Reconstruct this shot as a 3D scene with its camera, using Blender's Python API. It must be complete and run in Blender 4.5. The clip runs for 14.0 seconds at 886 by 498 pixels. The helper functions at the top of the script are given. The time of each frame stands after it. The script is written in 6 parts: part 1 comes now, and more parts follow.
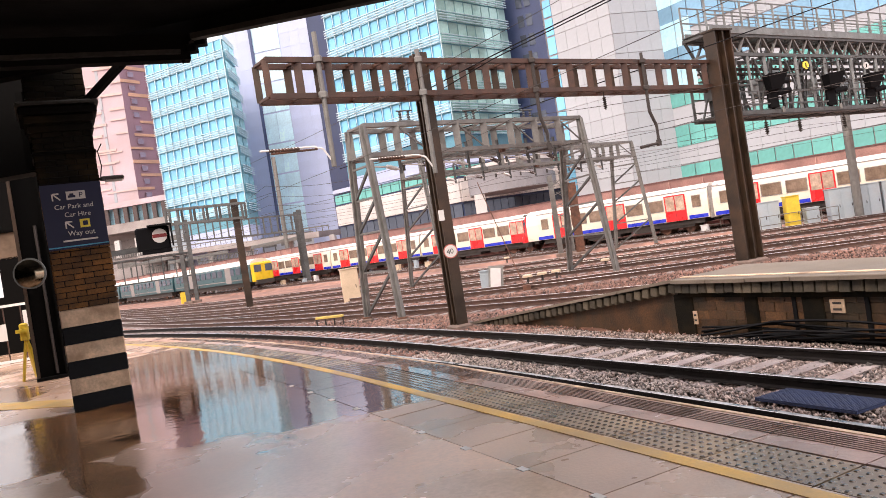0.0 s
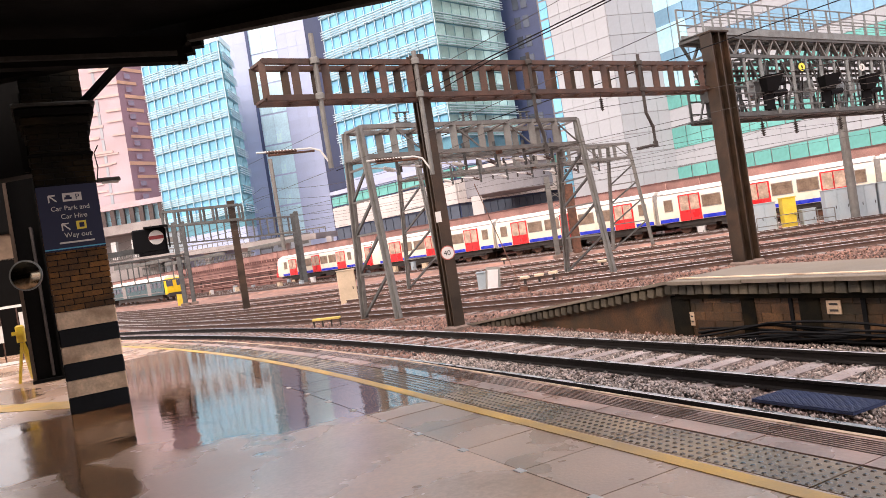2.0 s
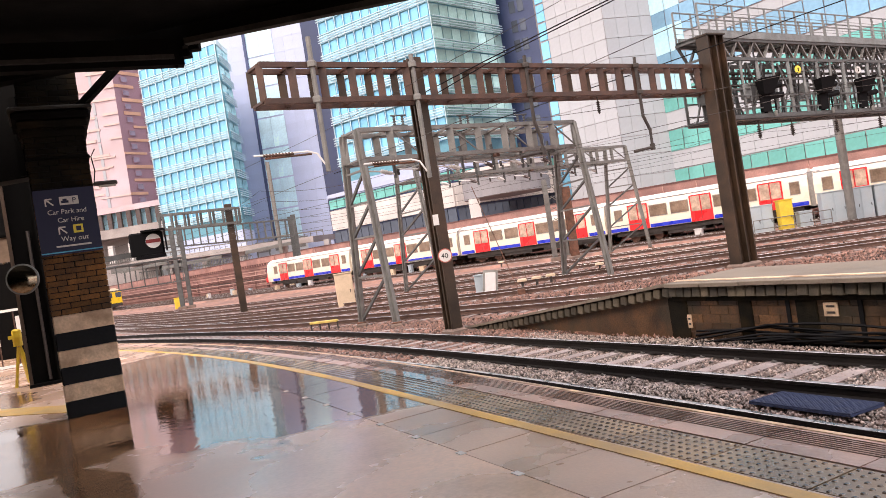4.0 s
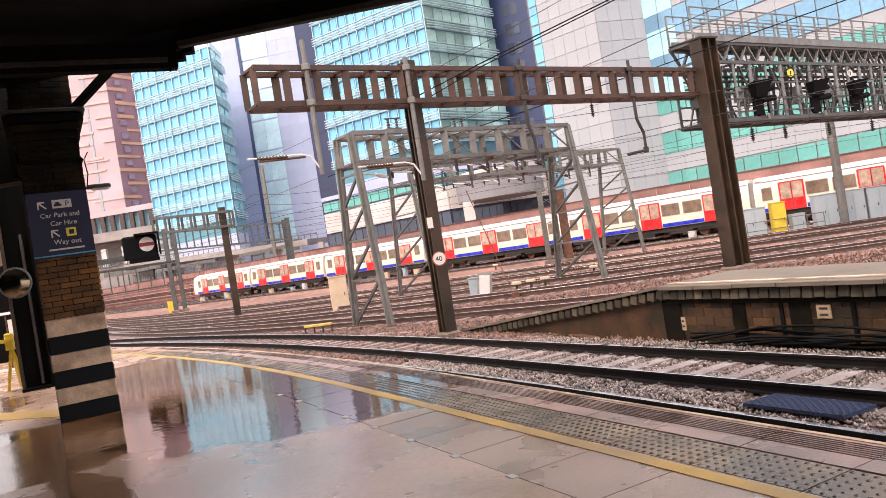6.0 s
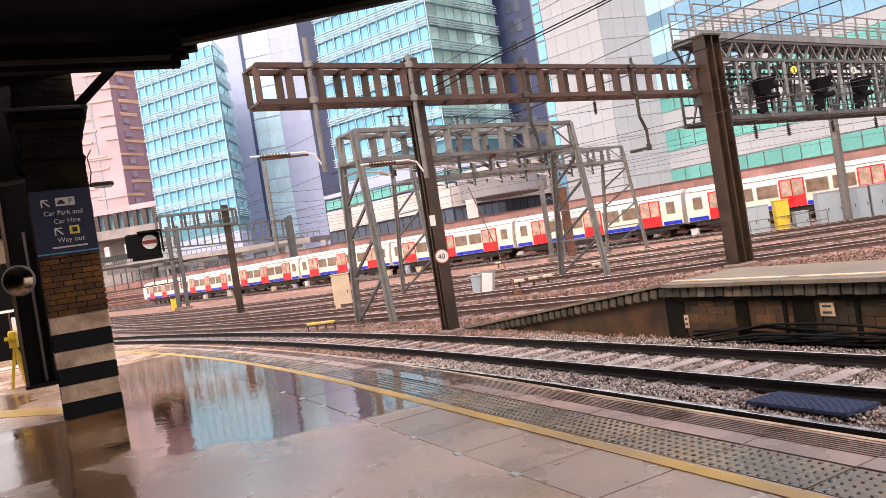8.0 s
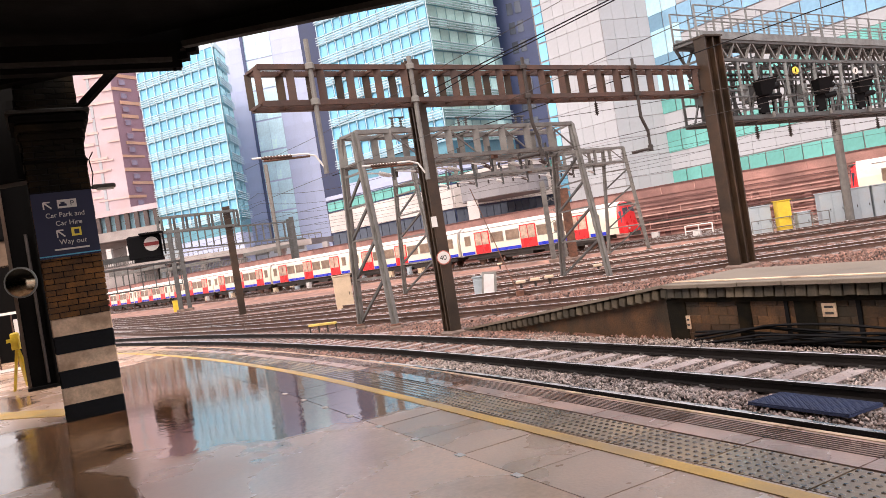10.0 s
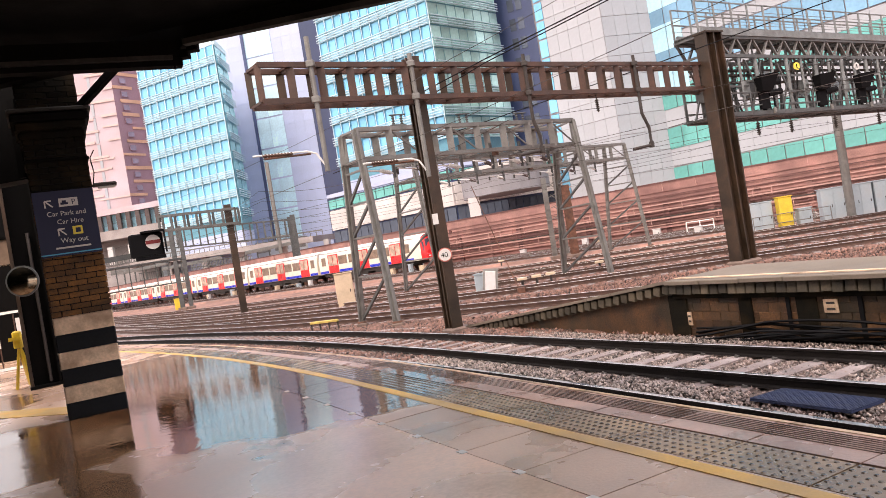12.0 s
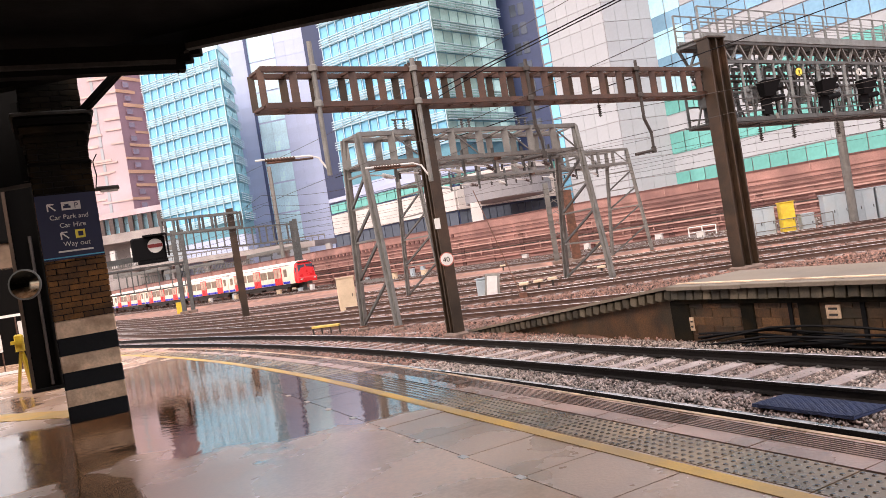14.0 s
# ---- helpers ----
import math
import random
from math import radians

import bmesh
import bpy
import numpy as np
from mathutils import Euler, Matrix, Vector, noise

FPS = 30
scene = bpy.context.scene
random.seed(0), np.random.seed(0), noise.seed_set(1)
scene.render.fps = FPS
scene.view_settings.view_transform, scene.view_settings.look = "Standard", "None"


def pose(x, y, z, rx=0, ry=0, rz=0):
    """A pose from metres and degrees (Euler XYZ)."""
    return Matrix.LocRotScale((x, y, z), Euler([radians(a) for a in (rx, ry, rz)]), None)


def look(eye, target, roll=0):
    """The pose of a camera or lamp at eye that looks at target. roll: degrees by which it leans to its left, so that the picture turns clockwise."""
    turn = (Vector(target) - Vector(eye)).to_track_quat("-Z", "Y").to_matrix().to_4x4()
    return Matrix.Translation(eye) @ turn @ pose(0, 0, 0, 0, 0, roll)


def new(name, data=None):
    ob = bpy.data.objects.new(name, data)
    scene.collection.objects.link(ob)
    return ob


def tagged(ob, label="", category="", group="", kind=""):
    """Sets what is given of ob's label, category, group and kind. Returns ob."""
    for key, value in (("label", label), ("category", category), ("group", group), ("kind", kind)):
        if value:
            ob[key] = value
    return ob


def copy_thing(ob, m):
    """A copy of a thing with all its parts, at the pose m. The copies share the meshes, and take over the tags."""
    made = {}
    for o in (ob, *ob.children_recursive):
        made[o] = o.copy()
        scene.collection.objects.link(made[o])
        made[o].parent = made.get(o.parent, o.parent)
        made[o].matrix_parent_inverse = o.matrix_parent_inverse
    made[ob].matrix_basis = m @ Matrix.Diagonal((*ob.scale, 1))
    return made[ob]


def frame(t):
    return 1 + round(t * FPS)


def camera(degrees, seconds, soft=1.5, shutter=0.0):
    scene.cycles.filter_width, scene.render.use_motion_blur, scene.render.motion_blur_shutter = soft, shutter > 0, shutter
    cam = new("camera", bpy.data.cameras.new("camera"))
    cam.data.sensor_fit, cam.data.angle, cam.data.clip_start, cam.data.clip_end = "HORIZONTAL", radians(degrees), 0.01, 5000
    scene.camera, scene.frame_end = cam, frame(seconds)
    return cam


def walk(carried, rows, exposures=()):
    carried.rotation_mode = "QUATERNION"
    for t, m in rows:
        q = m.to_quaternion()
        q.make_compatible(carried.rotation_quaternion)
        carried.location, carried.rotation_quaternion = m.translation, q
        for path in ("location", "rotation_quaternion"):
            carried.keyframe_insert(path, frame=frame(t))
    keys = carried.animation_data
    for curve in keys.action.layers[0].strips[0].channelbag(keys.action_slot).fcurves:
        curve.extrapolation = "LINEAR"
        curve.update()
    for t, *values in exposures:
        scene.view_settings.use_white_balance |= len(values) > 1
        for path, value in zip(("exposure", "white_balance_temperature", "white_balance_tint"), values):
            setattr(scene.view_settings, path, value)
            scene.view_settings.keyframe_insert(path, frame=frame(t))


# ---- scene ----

# the camera is held in one place and only turns
PATH = [
    (0.0, pose(0, 0, 2.35, 89.356, 8.799, -0.099)),
    (0.5, pose(0, 0, 2.35, 89.254, 8.892, -0.146)),
    (1.0, pose(0, 0, 2.35, 89.209, 8.935, -0.256)),
    (1.5, pose(0, 0, 2.35, 89.408, 8.865, -0.251)),
    (2.0, pose(0, 0, 2.35, 89.437, 8.843, -0.322)),
    (2.5, pose(0, 0, 2.35, 89.434, 8.867, -0.377)),
    (3.0, pose(0, 0, 2.35, 89.535, 8.949, -0.416)),
    (5.5, pose(0, 0, 2.35, 89.697, 8.943, -0.825)),
    (6.0, pose(0, 0, 2.35, 89.779, 9.027, -0.956)),
    (6.5, pose(0, 0, 2.35, 89.790, 9.052, -0.834)),
    (7.0, pose(0, 0, 2.35, 89.819, 8.904, -0.728)),
    (7.5, pose(0, 0, 2.35, 89.717, 9.006, -0.753)),
    (8.0, pose(0, 0, 2.35, 89.637, 9.036, -0.751)),
    (10.5, pose(0, 0, 2.35, 89.768, 9.240, -0.529)),
    (11.0, pose(0, 0, 2.35, 89.727, 9.431, -0.503)),
    (11.5, pose(0, 0, 2.35, 89.583, 9.417, -0.521)),
    (12.0, pose(0, 0, 2.35, 89.554, 9.334, -0.539)),
    (12.5, pose(0, 0, 2.35, 89.703, 9.300, -0.543)),
    (13.0, pose(0, 0, 2.35, 89.921, 9.145, -0.454)),
    (13.5, pose(0, 0, 2.35, 89.894, 9.138, -0.440)),
    (14.0, pose(0, 0, 2.35, 89.923, 9.170, -0.391)),
]
cam = camera(60.29, 14.0, soft=0.6)
walk(cam, PATH, [(0, 0.79, 7450, 16), (14, 0.79, 7450, 16)])

# ---- light: a bright overcast sky with a weak veiled sun ----
world = bpy.data.worlds.new("sky")
scene.world = world
world.use_nodes = True
wn, wl = world.node_tree.nodes, world.node_tree.links
sky = wn.new("ShaderNodeTexSky")
sky.sky_type, sky.sun_disc = "NISHITA", False
sky.sun_elevation, sky.sun_rotation = radians(42), radians(215)
sky.air_density, sky.dust_density, sky.ozone_density = 1.0, 4.0, 1.5
hazy = wn.new("ShaderNodeMixRGB")
hazy.inputs["Fac"].default_value = 0.7
where = wn.new("ShaderNodeTexCoord")
parts = wn.new("ShaderNodeSeparateXYZ")
wl.new(where.outputs["Generated"], parts.inputs["Vector"])
grow = wn.new("ShaderNodeMapRange")
grow.inputs["To Min"].default_value, grow.inputs["To Max"].default_value = 0.72, 1.55
wl.new(parts.outputs["Z"], grow.inputs["Value"])
veil = wn.new("ShaderNodeVectorMath")
veil.operation = "SCALE"
veil.inputs[0].default_value = (9.0, 9.0, 9.9)
wl.new(grow.outputs["Result"], veil.inputs["Scale"])
wl.new(veil.outputs["Vector"], hazy.inputs["Color2"])
wl.new(sky.outputs["Color"], hazy.inputs["Color1"])
wl.new(hazy.outputs["Color"], wn["Background"].inputs["Color"])
wn["Background"].inputs["Strength"].default_value = 0.13
sun_data = bpy.data.lights.new("sun", "SUN")
sun_data.energy, sun_data.angle, sun_data.color = 1.25, radians(35), (1.0, 0.94, 0.88)
sun = new("sun", sun_data)
sun.matrix_basis = look((0, 0, 0), (0.38, 0.55, -0.68))


# ---- materials ----
def material(name, colour, rough=0.6, metal=0.0, scale=6.0, vary=0.25, bump=0.15, fine=60.0, stain=None, stain_amount=0.35,
             stain_scale=0.6, spec=0.5, random_tint=0.0, placed=False):
    """A surface with grain, large patches or stains, and fine relief."""
    m = bpy.data.materials.new(name)
    m.use_nodes = True
    n, l = m.node_tree.nodes, m.node_tree.links
    b = n["Principled BSDF"]
    tc = n.new("ShaderNodeTexCoord")
    big = n.new("ShaderNodeTexNoise")
    big.inputs["Scale"].default_value, big.inputs["Detail"].default_value = scale, 5
    small = n.new("ShaderNodeTexNoise")
    small.inputs["Scale"].default_value, small.inputs["Detail"].default_value = fine, 3
    where_at = n.new("ShaderNodeNewGeometry").outputs["Position"] if placed else tc.outputs["Object"]
    l.new(where_at, big.inputs["Vector"])
    l.new(where_at, small.inputs["Vector"])
    ramp = n.new("ShaderNodeMapRange")
    ramp.inputs["From Min"].default_value, ramp.inputs["From Max"].default_value = 0.3, 0.7
    ramp.inputs["To Min"].default_value, ramp.inputs["To Max"].default_value = 1 - vary, 1 + vary
    l.new(big.outputs["Fac"], ramp.inputs["Value"])
    grain = n.new("ShaderNodeMapRange")
    grain.inputs["From Min"].default_value, grain.inputs["From Max"].default_value = 0.3, 0.7
    grain.inputs["To Min"].default_value, grain.inputs["To Max"].default_value = 1 - vary * 0.5, 1 + vary * 0.5
    l.new(small.outputs["Fac"], grain.inputs["Value"])
    mul = n.new("ShaderNodeMath")
    mul.operation = "MULTIPLY"
    l.new(ramp.outputs["Result"], mul.inputs[0])
    l.new(grain.outputs["Result"], mul.inputs[1])
    value = mul.outputs["Value"]
    if random_tint:
        info = n.new("ShaderNodeObjectInfo")
        r = n.new("ShaderNodeMapRange")
        r.inputs["To Min"].default_value, r.inputs["To Max"].default_value = 1 - random_tint, 1 + random_tint
        l.new(info.outputs["Random"], r.inputs["Value"])
        mul2 = n.new("ShaderNodeMath")
        mul2.operation = "MULTIPLY"
        l.new(value, mul2.inputs[0])
        l.new(r.outputs["Result"], mul2.inputs[1])
        value = mul2.outputs["Value"]
    tint = n.new("ShaderNodeVectorMath")
    tint.operation = "SCALE"
    tint.inputs[0].default_value = colour
    l.new(value, tint.inputs["Scale"])
    out = tint.outputs["Vector"]
    if stain:
        st = n.new("ShaderNodeTexNoise")
        st.inputs["Scale"].default_value, st.inputs["Detail"].default_value = stain_scale, 6
        l.new(where_at, st.inputs["Vector"])
        sr = n.new("ShaderNodeMapRange")
        sr.inputs["From Min"].default_value, sr.inputs["From Max"].default_value = 0.45, 0.7
        sr.inputs["To Max"].default_value = stain_amount
        l.new(st.outputs["Fac"], sr.inputs["Value"])
        mix = n.new("ShaderNodeMixRGB")
        mix.inputs["Color2"].default_value = (*stain, 1)
        l.new(sr.outputs["Result"], mix.inputs["Fac"])
        l.new(out, mix.inputs["Color1"])
        out = mix.outputs["Color"]
    l.new(out, b.inputs["Base Color"])
    rr = n.new("ShaderNodeMapRange")
    rr.inputs["From Min"].default_value, rr.inputs["From Max"].default_value = 0.3, 0.7
    rr.inputs["To Min"].default_value, rr.inputs["To Max"].default_value = max(0.02, rough - 0.12), min(1.0, rough + 0.12)
    l.new(big.outputs["Fac"], rr.inputs["Value"])
    l.new(rr.outputs["Result"], b.inputs["Roughness"])
    b.inputs["Metallic"].default_value = metal
    b.inputs["Specular IOR Level"].default_value = spec
    if bump:
        bp = n.new("ShaderNodeBump")
        bp.inputs["Strength"].default_value, bp.inputs["Distance"].default_value = bump, 0.02
        l.new(small.outputs["Fac"], bp.inputs["Height"])
        l.new(bp.outputs["Normal"], b.inputs["Normal"])
    return m


def islands(m, low, high):
    """Gives every loose piece of a mesh its own shade."""
    n, l = m.node_tree.nodes, m.node_tree.links
    b = n["Principled BSDF"]
    src = b.inputs["Base Color"].links[0].from_socket
    geo = n.new("ShaderNodeNewGeometry")
    r = n.new("ShaderNodeMapRange")
    r.inputs["To Min"].default_value, r.inputs["To Max"].default_value = low, high
    l.new(geo.outputs["Random Per Island"], r.inputs["Value"])
    v = n.new("ShaderNodeVectorMath")
    v.operation = "SCALE"
    l.new(src, v.inputs[0])
    l.new(r.outputs["Result"], v.inputs["Scale"])
    l.new(v.outputs["Vector"], b.inputs["Base Color"])
    return m


def wet_mask(n, l, pools, vector, ragged):
    """How far a place lies inside any of the pools, 0 to 1, with a ragged rim."""
    mask = None
    for x, y, rx, ry, turn in pools:
        mp = n.new("ShaderNodeMapping")
        mp.vector_type = "TEXTURE"
        mp.inputs["Location"].default_value, mp.inputs["Rotation"].default_value, mp.inputs["Scale"].default_value = (x, y, 0.85), (0, 0, turn), (rx, ry, 5)
        l.new(vector, mp.inputs["Vector"])
        ln = n.new("ShaderNodeVectorMath")
        ln.operation = "LENGTH"
        l.new(mp.outputs["Vector"], ln.inputs[0])
        ad = n.new("ShaderNodeMath")
        ad.operation = "MULTIPLY_ADD"
        ad.inputs[1].default_value = 0.95
        l.new(ragged, ad.inputs[0])
        l.new(ln.outputs["Value"], ad.inputs[2])
        r = n.new("ShaderNodeMapRange")
        r.interpolation_type = "SMOOTHSTEP"
        r.inputs["From Min"].default_value, r.inputs["From Max"].default_value = 1.50, 1.30
        l.new(ad.outputs["Value"], r.inputs["Value"])
        if mask is None:
            mask = r.outputs["Result"]
        else:
            mx = n.new("ShaderNodeMath")
            mx.operation = "MAXIMUM"
            l.new(mask, mx.inputs[0])
            l.new(r.outputs["Result"], mx.inputs[1])
            mask = mx.outputs["Value"]
    return mask


def wetted(m, dry=0.2):
    """Lays clear standing water and a murky wet film on a paving material."""
    n, l = m.node_tree.nodes, m.node_tree.links
    b = n["Principled BSDF"]
    b.inputs["IOR"].default_value = 2.9
    tc = n.new("ShaderNodeTexCoord").outputs["Object"]
    ragged = n.new("ShaderNodeTexNoise")
    ragged.inputs["Scale"].default_value, ragged.inputs["Detail"].default_value = 1.6, 7
    l.new(tc, ragged.inputs["Vector"])
    ripple = n.new("ShaderNodeTexNoise")
    ripple.inputs["Scale"].default_value, ripple.inputs["Detail"].default_value = 7.0, 4
    l.new(tc, ripple.inputs["Vector"])
    gloss_from = dry
    for pools, dark, rough_to, wave in ((MURKY, (0.46, 0.34, 0.21), 0.14, 0.14), (POOLS, (0.52, 0.46, 0.42), 0.03, 0.085)):
        mask = wet_mask(n, l, pools, tc, ragged.outputs["Fac"])
        mix = n.new("ShaderNodeMixRGB")
        mix.blend_type = "MULTIPLY"
        mix.inputs["Color2"].default_value = (*dark, 1)
        l.new(mask, mix.inputs["Fac"])
        l.new(b.inputs["Base Color"].links[0].from_socket, mix.inputs["Color1"])
        l.new(mix.outputs["Color"], b.inputs["Base Color"])
        ro = n.new("ShaderNodeMix")
        l.new(mask, ro.inputs["Factor"])
        l.new(b.inputs["Roughness"].links[0].from_socket, ro.inputs["A"])
        ro.inputs["B"].default_value = rough_to
        l.new(ro.outputs["Result"], b.inputs["Roughness"])
        fall = n.new("ShaderNodeBump")
        fall.inputs["Strength"].default_value, fall.inputs["Distance"].default_value = wave, 0.02
        l.new(ripple.outputs["Fac"], fall.inputs["Height"])
        pick = n.new("ShaderNodeMix")
        pick.data_type = "VECTOR"
        l.new(mask, pick.inputs["Factor"])
        l.new(b.inputs["Normal"].links[0].from_socket, pick.inputs[4])
        l.new(fall.outputs["Normal"], pick.inputs[5])
        l.new(pick.outputs[1], b.inputs["Normal"])
        gloss = n.new("ShaderNodeMix")
        l.new(mask, gloss.inputs["Factor"])
        if gloss_from == dry:
            gloss.inputs["A"].default_value = dry
        else:
            l.new(gloss_from, gloss.inputs["A"])
        gloss.inputs["B"].default_value = 1.0 if pools is POOLS else 0.7
        gloss_from = gloss.outputs["Result"]
    l.new(gloss_from, b.inputs["Specular IOR Level"])
    return m


# (x, y, half length, half width, turn) on the plan
POOLS = [(-1.85, 8.75, 2.2, 1.95, 0.0), (-4.2, 12.2, 6.2, 1.5, 2.043), (-6.3, 8.9, 1.1, 0.9, 0.5)]
MURKY = [(-4.5, 8.6, 1.9, 1.9, 0.0), (-4.5, 7.2, 1.5, 0.8, 0.2), (-3.05, 6.25, 0.95, 0.26, 2.25), (-8.9, 13.2, 3.0, 1.3, 2.4)]


def plain(name, colour, rough=0.5, metal=0.0, emit=0.0):
    m = bpy.data.materials.new(name)
    m.use_nodes = True
    b = m.node_tree.nodes["Principled BSDF"]
    b.inputs["Base Color"].default_value, b.inputs["Roughness"].default_value, b.inputs["Metallic"].default_value = (*colour, 1), rough, metal
    if emit:
        b.inputs["Emission Color"].default_value, b.inputs["Emission Strength"].default_value = (*colour, 1), emit
    return m


def facade_glass(name, colour, metal=0.4, rough=0.12, tint=0.12):
    """Coated office glass: it mirrors the sky in its own tint; panes differ a little."""
    return material(name, colour, rough, metal, 0.15, 0.16, 0.0, 2.0, random_tint=tint)


BALLAST = material("ballast", (0.30, 0.16, 0.125), 0.85, 0, 1.2, 0.45, 0.9, 22, (0.10, 0.062, 0.05), 0.65, 0.3)
STONE = islands(material("ballast_stone", (0.265, 0.215, 0.19), 0.38, 0, 9, 0.3, 0.3, 60, (0.19, 0.10, 0.08), 0.55, 0.35), 0.12, 2.0)
STONEBROWN = islands(material("brown_ballast_stone", (0.175, 0.092, 0.07), 0.55, 0, 9, 0.3, 0.3, 60, (0.10, 0.06, 0.05), 0.6, 0.35), 0.15, 2.0)
# darker than BALLAST, putting shade into the gaps between the near stones
DARKGRIT = material("dark_gap_grit", (0.15, 0.10, 0.083), 0.7, 0, 1.2, 0.4, 0.9, 22)
RUST = material("rusty_steel", (0.16, 0.075, 0.05), 0.7, 0.3, 4, 0.4, 0.3, 50, (0.05, 0.035, 0.03), 0.6, 1.5)
RAIL_SIDE = material("rail_side", (0.016, 0.013, 0.012), 0.6, 0.0, 3, 0.3, 0.2, 40, spec=0.15)
RAIL_TOP = material("polished_rail", (0.60, 0.58, 0.58), 0.3, 1.0, 3, 0.15, 0.0, 30)
SLEEPER = material("wet_concrete_sleeper", (0.33, 0.275, 0.265), 0.5, 0, 5, 0.3, 0.3, 40, (0.12, 0.07, 0.06), 0.6, 2.0, random_tint=0.25)
SCREED = wetted(material("wet_platform_screed", (0.68, 0.425, 0.285), 0.28, 0, 0.9, 0.2, 0.05, 30, (0.22, 0.16, 0.13), 0.65, 0.45), dry=0.42)
SLAB = wetted(material("wet_platform_slab", (0.50, 0.325, 0.225), 0.30, 0, 1.2, 0.14, 0.1, 45, (0.20, 0.14, 0.11), 0.55, 0.7, random_tint=0.09), dry=0.32)
COPING = wetted(material("platform_coping", (0.47, 0.27, 0.20), 0.32, 0, 2.0, 0.18, 0.15, 50, (0.11, 0.07, 0.06), 0.6, 0.9, random_tint=0.12), dry=0.32)
TACTILE = wetted(material("tactile_paving", (0.34, 0.215, 0.105), 0.32, 0, 2.2, 0.25, 0.1, 45, (0.06, 0.04, 0.028), 0.7, 0.8, random_tint=0.12))
BLISTER = material("worn_blister", (0.085, 0.056, 0.032), 0.22, 0, 4, 0.3, 0.1, 45, spec=1.0)
RIB = material("dark_rib", (0.16, 0.105, 0.08), 0.22, 0, 4, 0.3, 0.1, 45, spec=1.0)
YARDRAIL = material("rusty_rail_side", (0.085, 0.046, 0.035), 0.7, 0.1, 3, 0.3, 0.2, 40)
YELLOW = material("worn_yellow_paint", (0.70, 0.41, 0.08), 0.40, 0, 2.0, 0.16, 0.05, 60, (0.36, 0.25, 0.14), 0.6, 1.6)
BLACKP = material("black_paint", (0.007, 0.008, 0.010), 0.7, 0, 3, 0.3, 0.15, 30, spec=0.2)
WHITEP = material("grimy_white_paint", (0.68, 0.49, 0.34), 0.6, 0, 3.0, 0.28, 0.25, 30, (0.20, 0.11, 0.06), 0.75, 2.6)
BLACKBRICK = material("black_brick", (0.008, 0.007, 0.005), 0.85, 0, 5, 0.4, 0.4, 50, (0.05, 0.03, 0.012), 0.5, 1.6, spec=0.1, random_tint=0.4, placed=True)
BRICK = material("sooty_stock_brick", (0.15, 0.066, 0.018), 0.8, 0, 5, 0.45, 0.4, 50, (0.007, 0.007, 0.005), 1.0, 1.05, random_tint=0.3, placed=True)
GUTTERGREY = material("grimy_painted_iron", (0.03, 0.029, 0.026), 0.7, 0, 2, 0.4, 0.1, 20, spec=0.2)
# near-black base; on the station walls it stands in for canopy shade
CANOPY = material("near_black_canopy", (0.0035, 0.0032, 0.003), 0.9, 0, 2, 0.3, 0.1, 20, spec=0.08)
SIGNBLUE = plain("navy_sign_enamel", (0.004, 0.010, 0.045), 0.5)
SIGNWHITE = plain("sign_white", (0.62, 0.60, 0.58), 0.5)
CYAN = plain("sign_cyan", (0.05, 0.35, 0.55), 0.4)
DULLYELLOW = material("faded_yellow_paint", (0.55, 0.40, 0.10), 0.6, 0, 3, 0.2, 0.1, 40, (0.3, 0.18, 0.08), 0.6, 2.0)
SIGNYELLOW = plain("sign_yellow", (0.8, 0.65, 0.08), 0.4)
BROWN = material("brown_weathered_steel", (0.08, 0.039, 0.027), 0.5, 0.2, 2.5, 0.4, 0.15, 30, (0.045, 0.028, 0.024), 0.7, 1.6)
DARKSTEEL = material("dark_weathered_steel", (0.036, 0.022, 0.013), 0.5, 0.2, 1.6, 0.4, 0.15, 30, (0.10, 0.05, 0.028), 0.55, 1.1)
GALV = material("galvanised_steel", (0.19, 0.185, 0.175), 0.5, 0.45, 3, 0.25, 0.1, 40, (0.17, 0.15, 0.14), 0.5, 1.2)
# darker copy of GALV; also stands in for shade on rear and lower members
GALVDARK = material("dark_galvanised_steel", (0.095, 0.10, 0.10), 0.55, 0.3, 3, 0.3, 0.1, 40, (0.07, 0.06, 0.055), 0.5, 1.2)
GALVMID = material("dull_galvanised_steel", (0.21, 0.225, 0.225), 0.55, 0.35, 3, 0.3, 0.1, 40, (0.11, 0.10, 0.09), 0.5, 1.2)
CARWHITE = material("cream_white_coach_paint", (0.78, 0.70, 0.575), 0.3, 0, 0.9, 0.05, 0.0, 20, (0.62, 0.55, 0.47), 0.25, 0.5)
CARROOF = material("pale_coach_roof", (0.76, 0.70, 0.64), 0.45, 0, 0.8, 0.08, 0.0, 20, (0.5, 0.44, 0.4), 0.4, 0.5)
CARRED = material("red_coach_paint", (0.72, 0.025, 0.03), 0.3, 0, 1.5, 0.08, 0.0, 20)
CARBLUE = material("blue_coach_paint", (0.015, 0.035, 0.50), 0.3, 0, 1.5, 0.08, 0.0, 20)
CARGLASS = material("tinted_coach_glass", (0.22, 0.155, 0.115), 0.12, 0, 1.4, 0.35, 0.0, 8)
DOORGLASS = material("door_glass", (0.46, 0.33, 0.26), 0.12, 0, 2.2, 0.35, 0.0, 8)
UNDER = material("grimy_underframe", (0.045, 0.037, 0.034), 0.7, 0.1, 3, 0.4, 0.2, 30)
BELLOWS = material("grey_bellows", (0.26, 0.24, 0.235), 0.7, 0, 6, 0.2, 0.1, 40)
GREEN = material("dark_green_coach_paint", (0.025, 0.085, 0.10), 0.35, 0, 1.0, 0.15, 0.0, 20)
